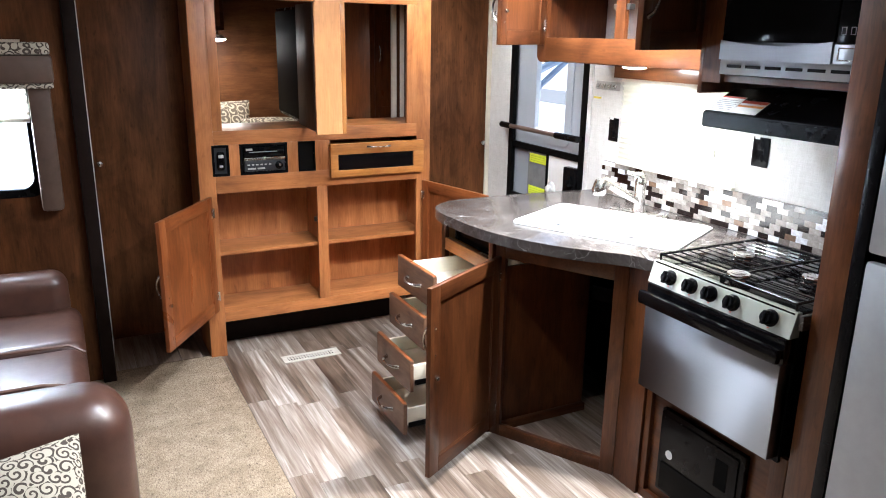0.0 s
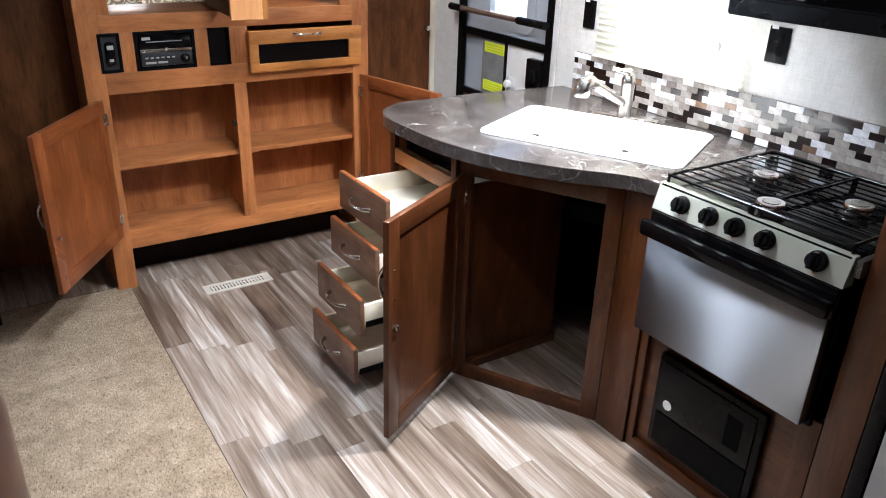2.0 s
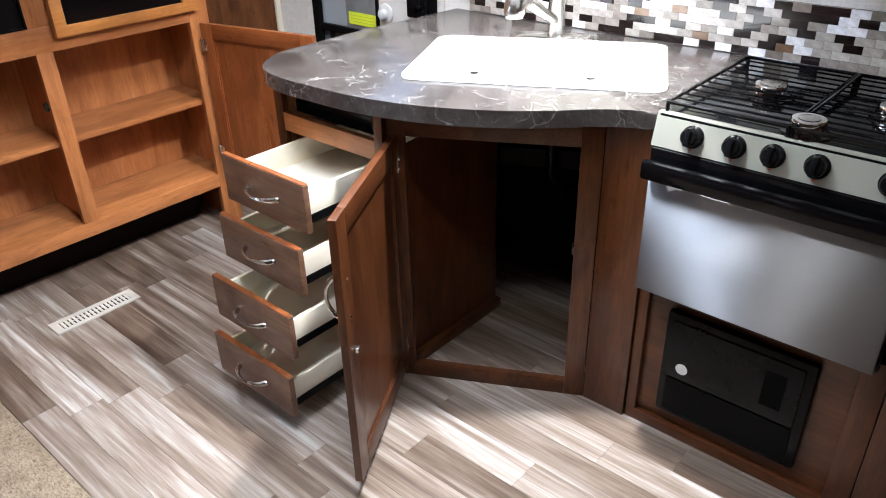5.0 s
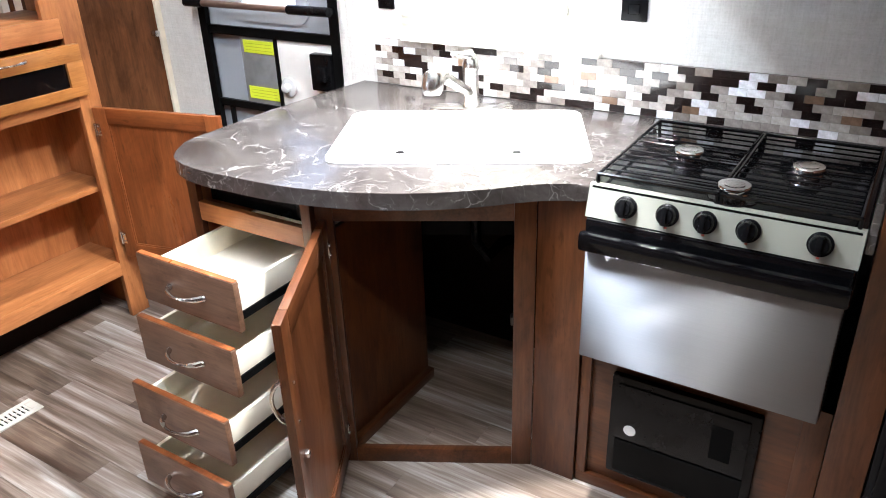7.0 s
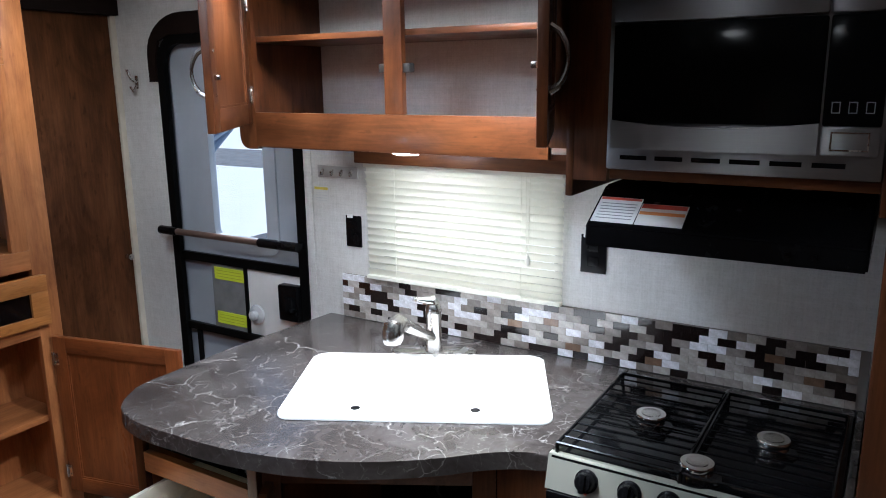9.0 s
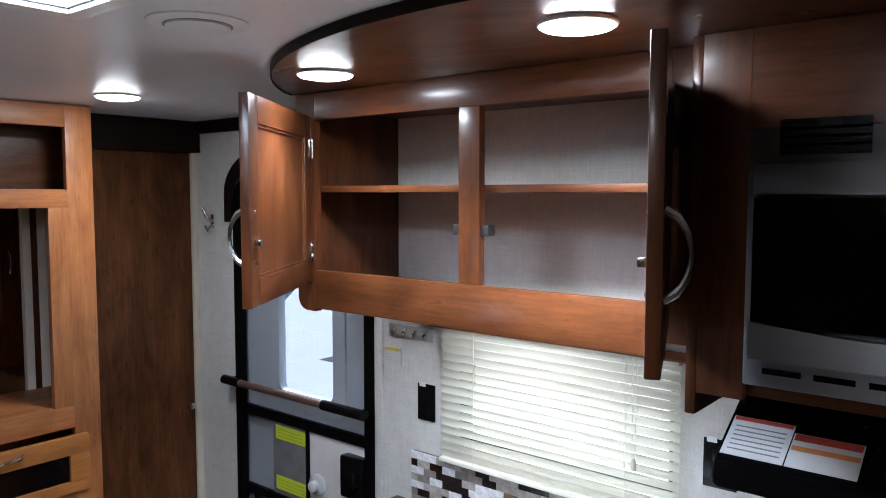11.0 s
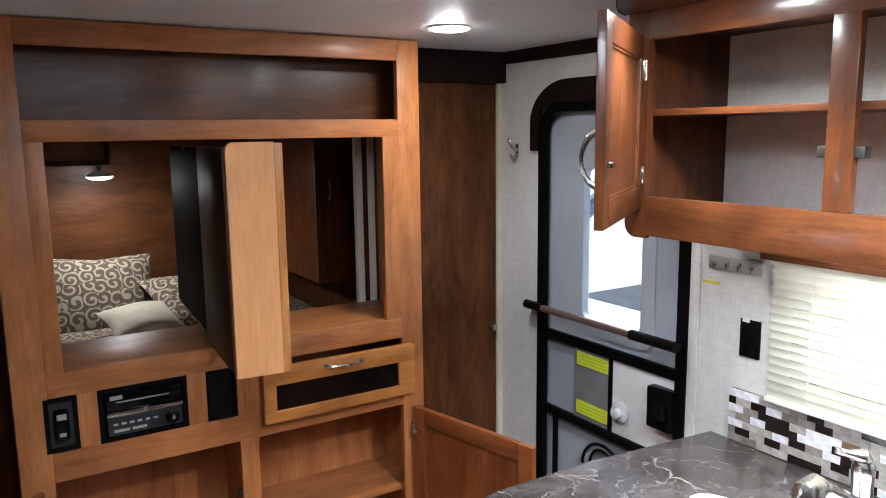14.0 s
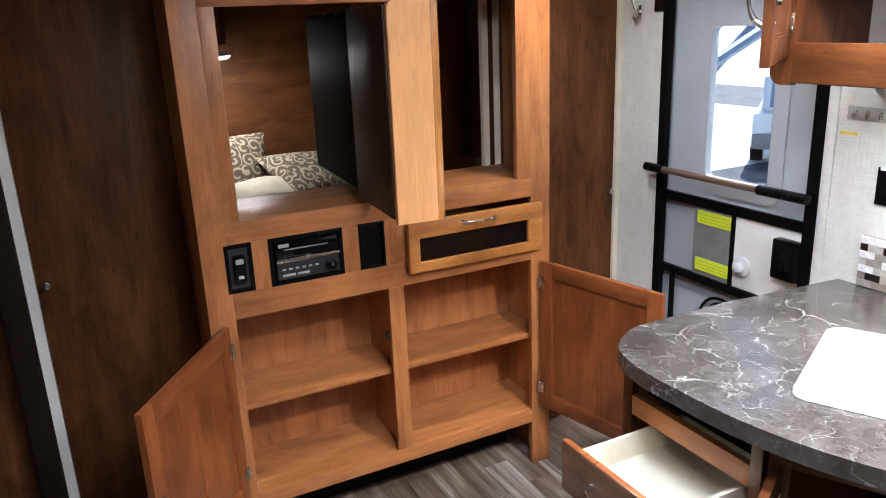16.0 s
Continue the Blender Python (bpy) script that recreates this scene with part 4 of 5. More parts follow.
part("edge_trim", box(2.95, 2.979, 2.202, 2.238, 0.1, 1.71, 0.006), black, fr)

# ---- upper cabinets ----
UX = 3.175
up = thing("wall_cabinet", "brown wood wall cabinet with both doors open and a shelf", "cabinet")
bm = bmesh.new()
edge = [(3.945, 2.052), (3.945, 1.505)] + [(3.977 + 0.035 * math.sin(radians(a)), 1.54 - 0.035 * math.cos(radians(a))) for a in range(0, 91, 15)] + [(4.012, 2.052)]
near, back = [bm.verts.new((UX, y, z)) for y, z in edge], [bm.verts.new((UX + 0.02, y, z)) for y, z in edge]
bm.faces.new(near)
bm.faces.new(back[::-1])
for i in range(len(edge)):
    bm.faces.new((near[i], back[i], back[(i + 1) % len(edge)], near[(i + 1) % len(edge)]))
bmesh.ops.recalc_face_normals(bm, faces=bm.faces)
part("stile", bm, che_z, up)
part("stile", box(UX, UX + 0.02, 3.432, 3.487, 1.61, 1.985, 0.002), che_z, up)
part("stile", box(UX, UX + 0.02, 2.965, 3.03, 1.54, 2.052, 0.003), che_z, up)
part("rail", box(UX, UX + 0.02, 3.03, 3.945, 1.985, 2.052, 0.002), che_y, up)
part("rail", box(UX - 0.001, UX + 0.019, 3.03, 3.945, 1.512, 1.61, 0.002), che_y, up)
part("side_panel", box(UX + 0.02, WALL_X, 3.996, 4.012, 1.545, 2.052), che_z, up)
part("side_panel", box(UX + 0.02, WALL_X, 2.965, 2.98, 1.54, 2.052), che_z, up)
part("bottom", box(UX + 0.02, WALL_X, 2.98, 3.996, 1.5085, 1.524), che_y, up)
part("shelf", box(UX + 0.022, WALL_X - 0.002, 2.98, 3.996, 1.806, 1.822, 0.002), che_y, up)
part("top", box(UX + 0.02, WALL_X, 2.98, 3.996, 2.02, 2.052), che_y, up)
for yy in (3.424, 3.495):
    bm = slab(bmesh.new(), UX + 0.005, UX + 0.03, yy - 0.012, yy + 0.012, 1.715, 1.738, 0.003)
    part("catch", bm, dark_nickel, up, "nickel roller catch")
frame_door(up, 0.465, 0.415, che_z, che_x, (UX - 0.006, 3.965), (2.787, 3.70), 1.58, "open cherry-wood framed wall cabinet door", side=-1, handle=(0.055, 0.33, -0.01))
frame_door(up, 0.44, 0.415, che_z, che_x, (UX - 0.006, 3.025), (2.765, 2.868), 1.58, "open cherry-wood framed wall cabinet door beside the microwave", side=1, handle=(0.055, 0.36, -0.01))

# curved soffit at the ceiling
out = [(WALL_X - 0.003, 2.345), (WALL_X - 0.003, 4.02), (3.17, 4.02)] + arc_points((3.12, 3.99), (2.72, 3.66), (2.70, 3.15), 18) + arc_points((2.70, 3.05), (2.72, 2.65), (2.93, 2.345), 8)
bm = prism(bmesh.new(), out, 2.053, CEIL - 0.001)
soff = thing("soffit", "curved dark walnut soffit board with two recessed lights", "soffit")
part("board", bm, pan_y, soff)
bm = bmesh.new()
for a, q in zip(out[2:], out[3:]):
    d = Vector((q[0] - a[0], q[1] - a[1], 0)).normalized()
    nrm = Vector((d.y, -d.x, 0)) * -0.003
    vs = [bm.verts.new((a[0] - nrm.x * w, a[1] - nrm.y * w, z)) for w, z in ((0, 2.051), (1, 2.051), (1, CEIL - 0.0005), (0, CEIL - 0.0005))]
    ws = [bm.verts.new((q[0] - nrm.x * w, q[1] - nrm.y * w, z)) for w, z in ((0, 2.051), (1, 2.051), (1, CEIL - 0.0005), (0, CEIL - 0.0005))]
    for t in range(4):
        bm.faces.new((vs[t], vs[(t + 1) % 4], ws[(t + 1) % 4], ws[t]))
part("edge_band", bm, espresso, soff, "dark edge band")


def puck(x, y, z, watts, name="ceiling_light", r=0.06, label="round white LED puck light, switched on"):
    p = thing(name, label, "light", pose(x, y, z), "puck lights" if name == "ceiling_light" else "")
    part("rim", disc(bmesh.new(), [(r, 0), (r, -0.004), (r * 0.95, -0.006)], pose(0, 0, 0), 28), white_plastic, p)
    part("lens", disc(bmesh.new(), [(r * 0.94, -0.0061), (r * 0.86, -0.009), (r * 0.55, -0.013), (r * 0.15, -0.0145)], pose(0, 0, 0), 28), led, p, "glowing white lens")
    lamp = new("lamp", bpy.data.lights.new("lamp", "SPOT"))
    lamp.data.energy, lamp.data.color, lamp.data.shadow_soft_size = watts, (1.0, 0.95, 0.87), 0.05
    lamp.data.spot_size, lamp.data.spot_blend = radians(140), 0.75
    lamp.location = (x, y, z - 0.022)
    return p


puck(2.96, 4.5, CEIL, 15)
puck(1.95, 2.78, CEIL, 8)
puck(2.985, 3.69, 2.053, 38)
puck(2.905, 3.055, 2.053, 190)
puck(3.30, 3.50, 1.508, 6, "under_cabinet_light", 0.05, "small round under-cabinet LED light, switched on")

# microwave cabinet
MX = 3.10
mc = thing("microwave_cabinet", "cherry-wood cabinet in shade-darkened colour that holds the microwave", "cabinet")
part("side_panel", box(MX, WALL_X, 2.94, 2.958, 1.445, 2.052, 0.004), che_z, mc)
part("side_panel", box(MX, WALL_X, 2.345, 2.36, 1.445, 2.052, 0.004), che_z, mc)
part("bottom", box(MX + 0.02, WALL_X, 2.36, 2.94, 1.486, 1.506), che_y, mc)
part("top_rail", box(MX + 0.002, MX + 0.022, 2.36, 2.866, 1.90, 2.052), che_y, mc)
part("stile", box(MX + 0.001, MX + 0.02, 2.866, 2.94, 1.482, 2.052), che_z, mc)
mw = thing("microwave", "stainless and black built-in microwave oven", "microwave")
part("frame", box(MX - 0.008, 3.45, 2.362, 2.865, 1.51, 1.90, 0.004), steel, mw)
part("door_glass", box(MX - 0.022, MX - 0.008, 2.468, 2.852, 1.607, 1.798, 0.004), oven_glass, mw, "glossy black door glass")
bm = bmesh.new()
bow = [(2.468 + 0.384 * i / 16, 1.612 - 0.013 * math.sin(math.pi * i / 16)) for i in range(17)]
rail_edge = [(2.852, 1.555), (2.468, 1.555)] + bow
near, back = [bm.verts.new((MX - 0.028, y, z)) for y, z in rail_edge], [bm.verts.new((MX - 0.0075, y, z)) for y, z in rail_edge]
bm.faces.new(near)
bm.faces.new(back[::-1])
for i in range(len(rail_edge)):
    j = (i + 1) % len(rail_edge)
    bm.faces.new((near[i], near[j], back[j], back[i]))
part("door_rail", bm, steel, mw, "bowed stainless lower door rail")
part("door_rail", box(MX - 0.026, MX - 0.008, 2.468, 2.852, 1.802, 1.85, 0.005), steel, mw)
part("control_panel", box(MX - 0.022, MX - 0.008, 2.37, 2.464, 1.607, 1.798, 0.004), oven_glass, mw)
part("open_button", box(MX - 0.028, MX - 0.008, 2.37, 2.464, 1.555, 1.607, 0.005), steel, mw)
part("button_ring", ring_yz(bmesh.new(), [(2.386, 1.564), (2.448, 1.564), (2.448, 1.598), (2.386, 1.598)], [(2.389, 1.567), (2.445, 1.567), (2.445, 1.595), (2.389, 1.595)], MX - 0.03, MX - 0.0275), chrome, mw)
part("control_top", box(MX - 0.026, MX - 0.008, 2.37, 2.464, 1.802, 1.85, 0.005), steel, mw)
for i in range(6):
    part("vent_slot", box(MX - 0.01, MX - 0.0075, 2.42 + i * 0.072, 2.475 + i * 0.072, 1.531, 1.54), black, mw)
for i in range(4):
    part("vent_slot", box(MX - 0.01, MX - 0.0075, 2.70, 2.82, 1.86 + i * 0.012, 1.876 + i * 0.012), black, mw)
for c in range(3):
    part("key", ring_yz(bmesh.new(), [(2.383 + c * 0.027 + u, 1.63 + w) for u, w in ((0, 0), (0.014, 0), (0.014, 0.02), (0, 0.02))], [(2.3845 + c * 0.027 + u, 1.6315 + w) for u, w in ((0, 0), (0.011, 0), (0.011, 0.017), (0, 0.017))], MX - 0.0235, MX - 0.0215), ink, mw)

# extractor hood
hood = thing("extractor_hood", "black metal extractor hood with a warning label", "extractor hood")
bm = bmesh.new()
prof = [(3.075, 1.345), (3.075, 1.39), (3.20, 1.461), (3.535, 1.461), (3.535, 1.345)]
lo, hi = [bm.verts.new((x, 2.366, z)) for x, z in prof], [bm.verts.new((x, 2.90, z)) for x, z in prof]
for i in range(5):
    bm.faces.new((lo[i], lo[(i + 1) % 5], hi[(i + 1) % 5], hi[i]))
bm.faces.new(lo[::-1])
bm.faces.new(hi)
bmesh.ops.bevel(bm, geom=bm.edges[:], offset=0.004, segments=2, affect="EDGES")
part("shell", bm, black, hood)
for yy in (2.50, 2.455):
    part("switch", box(3.07, 3.076, yy - 0.006, yy + 0.006, 1.362, 1.374, 0.002), black_gloss, hood)
sl = pose(3.085, 0, 1.397, 0, -math.degrees(math.atan2(0.071, 0.125)), 0)
lab = thing("warning_label", "white paper warning label with red and orange bands on the hood", "label")
part("sheet", slab(bmesh.new(), 0.0, 0.085, 2.80, 2.893, 0.0005, 0.0015, 0, sl), paper, lab)
part("sheet", slab(bmesh.new(), 0.0, 0.07, 2.70, 2.798, 0.0005, 0.0015, 0, sl), paper, lab)
part("band", slab(bmesh.new(), 0.055, 0.069, 2.702, 2.796, 0.0016, 0.002, 0, sl), red_ink, lab)
part("band", slab(bmesh.new(), 0.034, 0.044, 2.702, 2.796, 0.0016, 0.002, 0, sl), orange_ink, lab)
part("band", slab(bmesh.new(), 0.076, 0.084, 2.802, 2.891, 0.0016, 0.002, 0, sl), red_ink, lab)
for i in range(6):
    part("text_line", slab(bmesh.new(), 0.012 + i * 0.01, 0.0145 + i * 0.01, 2.808, 2.885, 0.0016, 0.0019, 0, sl), ink, lab)

# ---- kitchen wall ----
bm = box(3.532, WALL_X, 2.346, 3.935, 0.901, 1.051)
splash = structure("backsplash", bm, grout, "mosaic backsplash of glass and stone tiles")

bm = bmesh.new()
for a, b, c, d in ((KW[0] - 0.012, KW[0] + 0.02, KW[2] - 0.012, KW[3] + 0.012), (KW[1] - 0.02, KW[1] + 0.012, KW[2] - 0.012, KW[3] + 0.012), (KW[0] + 0.02, KW[1] - 0.02, KW[2] - 0.012, KW[2] + 0.02), (KW[0] + 0.02, KW[1] - 0.02, KW[3] - 0.02, KW[3] + 0.012)):
    slab(bm, WALL_X + 0.02, WALL_X + 0.055, a, b, c, d, 0.003)
win = structure("window_1", bm, black, "kitchen window behind a closed blind")
pane = part("pane", box(WALL_X + 0.04, WALL_X + 0.044, KW[0] + 0.018, KW[1] - 0.018, KW[2] + 0.018, KW[3] - 0.018), glass, win)
pane.visible_shadow = False

blind = thing("venetian_blind", "closed cream venetian blind over the kitchen window", "blind")
part("head_rail", box(3.50, 3.53, 3.125, 3.812, 1.425, 1.447, 0.003), blind_mat, blind)
NS = 16
slat_bm = bmesh.new()
pts = [(-0.0135 + 0.027 * i / 4, 0.004 * math.sin(math.pi * i / 4)) for i in range(5)]
rows = [[slat_bm.verts.new((u, y, w)) for u, w in pts] for y in (0.0, 0.685)]
rows += [[slat_bm.verts.new((u, y, w - 0.0006)) for u, w in pts] for y in (0.0, 0.685)]
for i in range(4):
    slat_bm.faces.new((rows[0][i], rows[0][i + 1], rows[1][i + 1], rows[1][i]))
    slat_bm.faces.new((rows[2][i], rows[3][i], rows[3][i + 1], rows[2][i + 1]))
slat_mesh = mesh_of("slat", slat_bm, slat_mat)
for i in range(NS):
    s = new("slat", slat_mesh)
    s.parent = blind
    s.matrix_world = pose(3.514, 3.127, 1.078 + i * 0.0229, 0, 66 + random.uniform(-2.0, 2.0), random.uniform(-0.15, 0.15))
part("bottom_rail", box(3.502, 3.526, 3.127, 3.812, 1.055, 1.067, 0.004), blind_mat, blind)
for yy in (3.25, 3.69):
    part("ladder_cord", tube(bmesh.new(), [(3.5, yy, 1.06), (3.5, yy, 1.43)], 0.0011, 5), blind_mat, blind)
bm = tube(bmesh.new(), [(3.494, 3.22, 1.43), (3.492, 3.222, 1.2)], 0.0013, 5)
part("pull_cord", bm, blind_mat, blind)
part("pull_cord", tube(bmesh.new(), [(3.494, 3.232, 1.43), (3.492, 3.228, 1.2)], 0.0013, 5), blind_mat, blind)
part("tassel", disc(bmesh.new(), [(0.003, 0.0), (0.008, -0.012), (0.006, -0.03)], pose(3.492, 3.225, 1.2), 12), blind_mat, blind, "cord tassel")
solo("window_valance", box(3.455, 3.538, 3.06, 3.812, 1.443, 1.508, 0.003), pan_y, "dark wood valance above the kitchen blind", "valance")


def outlet(y0, y1, z0, z1):
    o = thing("power_outlet", "black power outlet in the wall", "outlet", None, "kitchen outlets")
    part("plate", box(WALL_X - 0.006, WALL_X - 0.001, y0, y1, z0, z1, 0.002), black, o)
    for zz in (z0 + (z1 - z0) * 0.3, z0 + (z1 - z0) * 0.7):
        part("socket", box(WALL_X - 0.009, WALL_X - 0.005, (y0 + y1) / 2 - 0.016, (y0 + y1) / 2 + 0.016, zz - 0.014, zz + 0.014, 0.003), black, o)
    part("sticker", box(WALL_X - 0.0075, WALL_X - 0.006, y1 - 0.03, y1 - 0.008, z1 - 0.008, z1 + 0.004), paper, o)


outlet(3.853, 3.917, 1.148, 1.255)
outlet(3.006, 3.08, 1.16, 1.269)

rack = thing("key_rack", "brushed-metal key rack with four small hooks", "key rack")
part("plate", box(WALL_X - 0.006, WALL_X - 0.001, 3.86, 4.03, 1.378, 1.418, 0.002), nickel_plate, rack)
for i in range(4):
    y = 3.885 + i * 0.04
    part("hook", tube(bmesh.new(), [(WALL_X - 0.006, y, 1.405), (WALL_X - 0.016, y - 0.004, 1.392), (WALL_X - 0.024, y - 0.008, 1.39), (WALL_X - 0.03, y - 0.012, 1.402)], 0.0045, 7), chrome, rack)
st = thing("wall_notice", "small white notice with a yellow heading", "label")
part("sheet", box(WALL_X - 0.002, WALL_X - 0.0008, 3.985, 4.055, 1.288, 1.346), notice_paper, st)
part("heading", box(WALL_X - 0.003, WALL_X - 0.002, 3.992, 4.05, 1.334, 1.343), warn_yellow, st)
for i in range(4):
    part("text_line", box(WALL_X - 0.003, WALL_X - 0.002, 3.996, 4.046, 1.296 + i * 0.009, 1.298 + i * 0.009), faint_ink, st)
hk = thing("coat_hook", "double nickel coat hook on the wall", "hook")
part("plate", box(WALL_X - 0.006, WALL_X - 0.001, 4.922, 4.94, 1.675, 1.725, 0.003), chrome, hk)
part("prong", tube(bmesh.new(), [(WALL_X - 0.006, 4.931, 1.70), (WALL_X - 0.03, 4.931, 1.715), (WALL_X - 0.045, 4.931, 1.75)], [0.006, 0.005, 0.006], 8), chrome, hk)
part("prong", tube(bmesh.new(), [(WALL_X - 0.006, 4.931, 1.685), (WALL_X - 0.025, 4.931, 1.665), (WALL_X - 0.035, 4.931, 1.685)], [0.006, 0.005, 0.005], 8), chrome, hk)


# ---- entry door ----
def yz_prism(bm, pts, x0, x1):
    lo, hi = [bm.verts.new((x0, y, z)) for y, z in pts], [bm.verts.new((x1, y, z)) for y, z in pts]
    for i in range(len(pts)):
        bm.faces.new((lo[i], lo[(i + 1) % len(pts)], hi[(i + 1) % len(pts)], hi[i]))
    bm.faces.new(lo)
    bm.faces.new(hi[::-1])
    return bm


def round_yz(y0, y1, z0, z1, r, rb=None):
    pts = []
    rb = r if rb is None else rb
    for cy, cz, a0, q in ((y1 - rb, z0 + rb, -90, rb), (y1 - r, z1 - r, 0, r), (y0 + r, z1 - r, 90, r), (y0 + rb, z0 + rb, 180, rb)):
        pts += [(cy + q * math.cos(radians(a0 + 15 * i)), cz + q * math.sin(radians(a0 + 15 * i))) for i in range(7)]
    return pts


ed = structure("door_3", ring_yz(bmesh.new(), round_yz(4.10, 4.86, 0.005, 1.90, 0.1, 0.004), round_yz(4.305, 4.595, 1.11, 1.65, 0.03), 3.572, 3.592), door_grey, "grey entry door with a window and black screen-door frame")
part("window_moulding", ring_yz(bmesh.new(), round_yz(4.255, 4.645, 1.06, 1.70, 0.06), round_yz(4.312, 4.588, 1.117, 1.643, 0.025), 3.564, 3.596), door_grey, ed, "moulded grey window surround")
gp = part("pane", box(3.58, 3.584, 4.30, 4.60, 1.105, 1.655), glass, ed)
gp.visible_shadow = False
screen = thing("screen_door", "black metal screen door with push bar and storage plates", "screen door")
part("frame", ring_yz(bmesh.new(), round_yz(4.10, 4.805, 0.004, 1.875, 0.11, 0.004), round_yz(4.14, 4.768, 0.03, 1.838, 0.085, 0.004), 3.536, 3.558), black_metal, screen)
part("crossbar", box(3.543, 3.562, 4.138, 4.77, 1.005, 1.04, 0.004), black_metal, screen)
part("crossbar", box(3.543, 3.562, 4.138, 4.77, 0.715, 0.745, 0.004), black_metal, screen)
part("upright", box(3.545, 3.56, 4.418, 4.432, 0.745, 1.005, 0.002), black_metal, screen)
part("cover_plate", box(3.55, 3.558, 4.432, 4.61, 0.746, 1.004, 0.002), bracket_grey, screen, "grey plastic plate")
part("cover_plate", box(3.552, 3.558, 4.14, 4.417, 0.746, 1.004, 0.002), white_plastic, screen, "white plastic plate")
part("latch", box(3.515, 3.552, 4.135, 4.232, 0.84, 0.975, 0.008), black, screen, "black latch housing")
part("latch_lever", box(3.495, 3.516, 4.15, 4.19, 0.88, 0.935, 0.006), black, screen)
part("turn_knob", disc(bmesh.new(), [(0.038, 0), (0.036, 0.008), (0.02, 0.014), (0.018, 0.03), (0.012, 0.034)], pose(3.55, 4.375, 0.83, 0, -90, 0), 26), clear, screen, "clear plastic slide knob")
for zz in (0.945, 0.765):
    t = part("sticker", box(3.5475, 3.5497, 4.432, 4.592, zz, zz + 0.048), yellow, screen, "yellow printed sticker")
    for k in range(3):
        part("text_line", box(3.5468, 3.5475, 4.445, 4.58, zz + 0.01 + k * 0.012, zz + 0.0125 + k * 0.012), olive_ink, t)
bm = tube(bmesh.new(), [(3.5, 4.11, 1.128), (3.5, 4.815, 1.128)], 0.0125, 12)
part("push_bar", bm, plain("bronze_tube", (0.22, 0.15, 0.12), 0.35, 0.6), screen, "bronze push bar")
part("grip", tube(bmesh.new(), [(3.5, 4.105, 1.128), (3.5, 4.29, 1.128)], 0.017, 12), black, screen, "black foam grip")
part("grip", tube(bmesh.new(), [(3.5, 4.73, 1.128), (3.5, 4.825, 1.128)], 0.017, 12), black, screen)
for yy in (4.12, 4.785):
    part("bracket", box(3.498, 3.545, yy - 0.012, yy + 0.012, 1.116, 1.14, 0.004), black, screen)
part("upright", box(3.546, 3.558, 4.70, 4.72, 0.03, 0.715, 0.002), black_metal, screen)
part("scroll", tube(bmesh.new(), [(3.552, 4.46 + 0.1 * math.cos(a), 0.58 + 0.1 * math.sin(a)) for a in [i * math.pi / 12 for i in range(20)]], 0.006, 7), black_metal, screen, "black scroll ironwork")
part("scroll", tube(bmesh.new(), [(3.552, 4.46 + 0.06 * math.cos(a), 0.6 + 0.06 * math.sin(a)) for a in [i * math.pi / 12 for i in range(18)]], 0.005, 7), black_metal, screen)
# dark arched surround above the door
outer = [(4.845, 1.70), (4.845, 1.80)] + [(4.645 + 0.2 * math.cos(a), 1.80 + 0.15 * math.sin(a)) for a in [i * math.pi / 16 for i in range(1, 9)]] + [(4.255 + 0.2 * math.cos(a), 1.80 + 0.15 * math.sin(a)) for a in [i * math.pi / 16 for i in range(8, 16)]] + [(4.06, 1.80), (4.06, 1.70), (4.10, 1.70), (4.10, 1.79), (4.12, 1.85), (4.18, 1.872), (4.72, 1.872), (4.78, 1.85), (4.802, 1.79), (4.802, 1.70)]
structure("trim_door_arch", yz_prism(bmesh.new(), outer, WALL_X - 0.012, WALL_X - 0.0005), espresso, "dark espresso arched surround over the entry door")
structure("trim_door_edge", box(WALL_X - 0.006, WALL_X - 0.0005, 4.06, 4.085, 0.0, 1.70, 0.002), wallpaper)

# ---- ceiling things ----
hatch = thing("roof_hatch", "white roof vent hatch letting in bright daylight", "roof vent")
bm = bmesh.new()
for a, b, c, d in ((HX0 - 0.03, HX0, HY0 - 0.03, HY1 + 0.03), (HX1, HX1 + 0.03, HY0 - 0.03, HY1 + 0.03), (HX0, HX1, HY0 - 0.03, HY0), (HX0, HX1, HY1, HY1 + 0.03)):
    slab(bm, a, b, c, d, CEIL - 0.008, CEIL - 0.0005, 0.002)
part("trim_ring", bm, white_plastic, hatch)
part("dome", box(HX0 - 0.01, HX1 + 0.01, HY0 - 0.01, HY1 + 0.01, CEIL + 0.061, CEIL + 0.07), hatch_mat, hatch, "translucent white dome")
bm = bmesh.new()
for a, b, c, d in ((HX0, HX0 + 0.006, HY0, HY1), (HX1 - 0.006, HX1, HY0, HY1), (HX0 + 0.006, HX1 - 0.006, HY0, HY0 + 0.006), (HX0 + 0.006, HX1 - 0.006, HY1 - 0.006, HY1)):
    slab(bm, a, b, c, d, CEIL, CEIL + 0.06)
part("liner", bm, white_plastic, hatch)
part("crank_knob", disc(bmesh.new(), [(0.02, 0), (0.02, -0.015), (0.01, -0.02)], pose(2.25, HY0 + 0.03, CEIL + 0.055), 16), white_plastic, hatch)
sp = thing("ceiling_speaker", "round off-white flush ceiling speaker", "speaker", pose(2.60, 3.555, CEIL))
part("ring", disc(bmesh.new(), [(0.078, 0), (0.078, -0.002), (0.07, -0.005)], pose(0, 0, 0), 36), ceiling_vinyl, sp)
part("grille", disc(bmesh.new(), [(0.05, -0.005), (0.05, -0.008), (0.045, -0.0095)], pose(0, 0, 0), 36), ceiling_vinyl, sp)
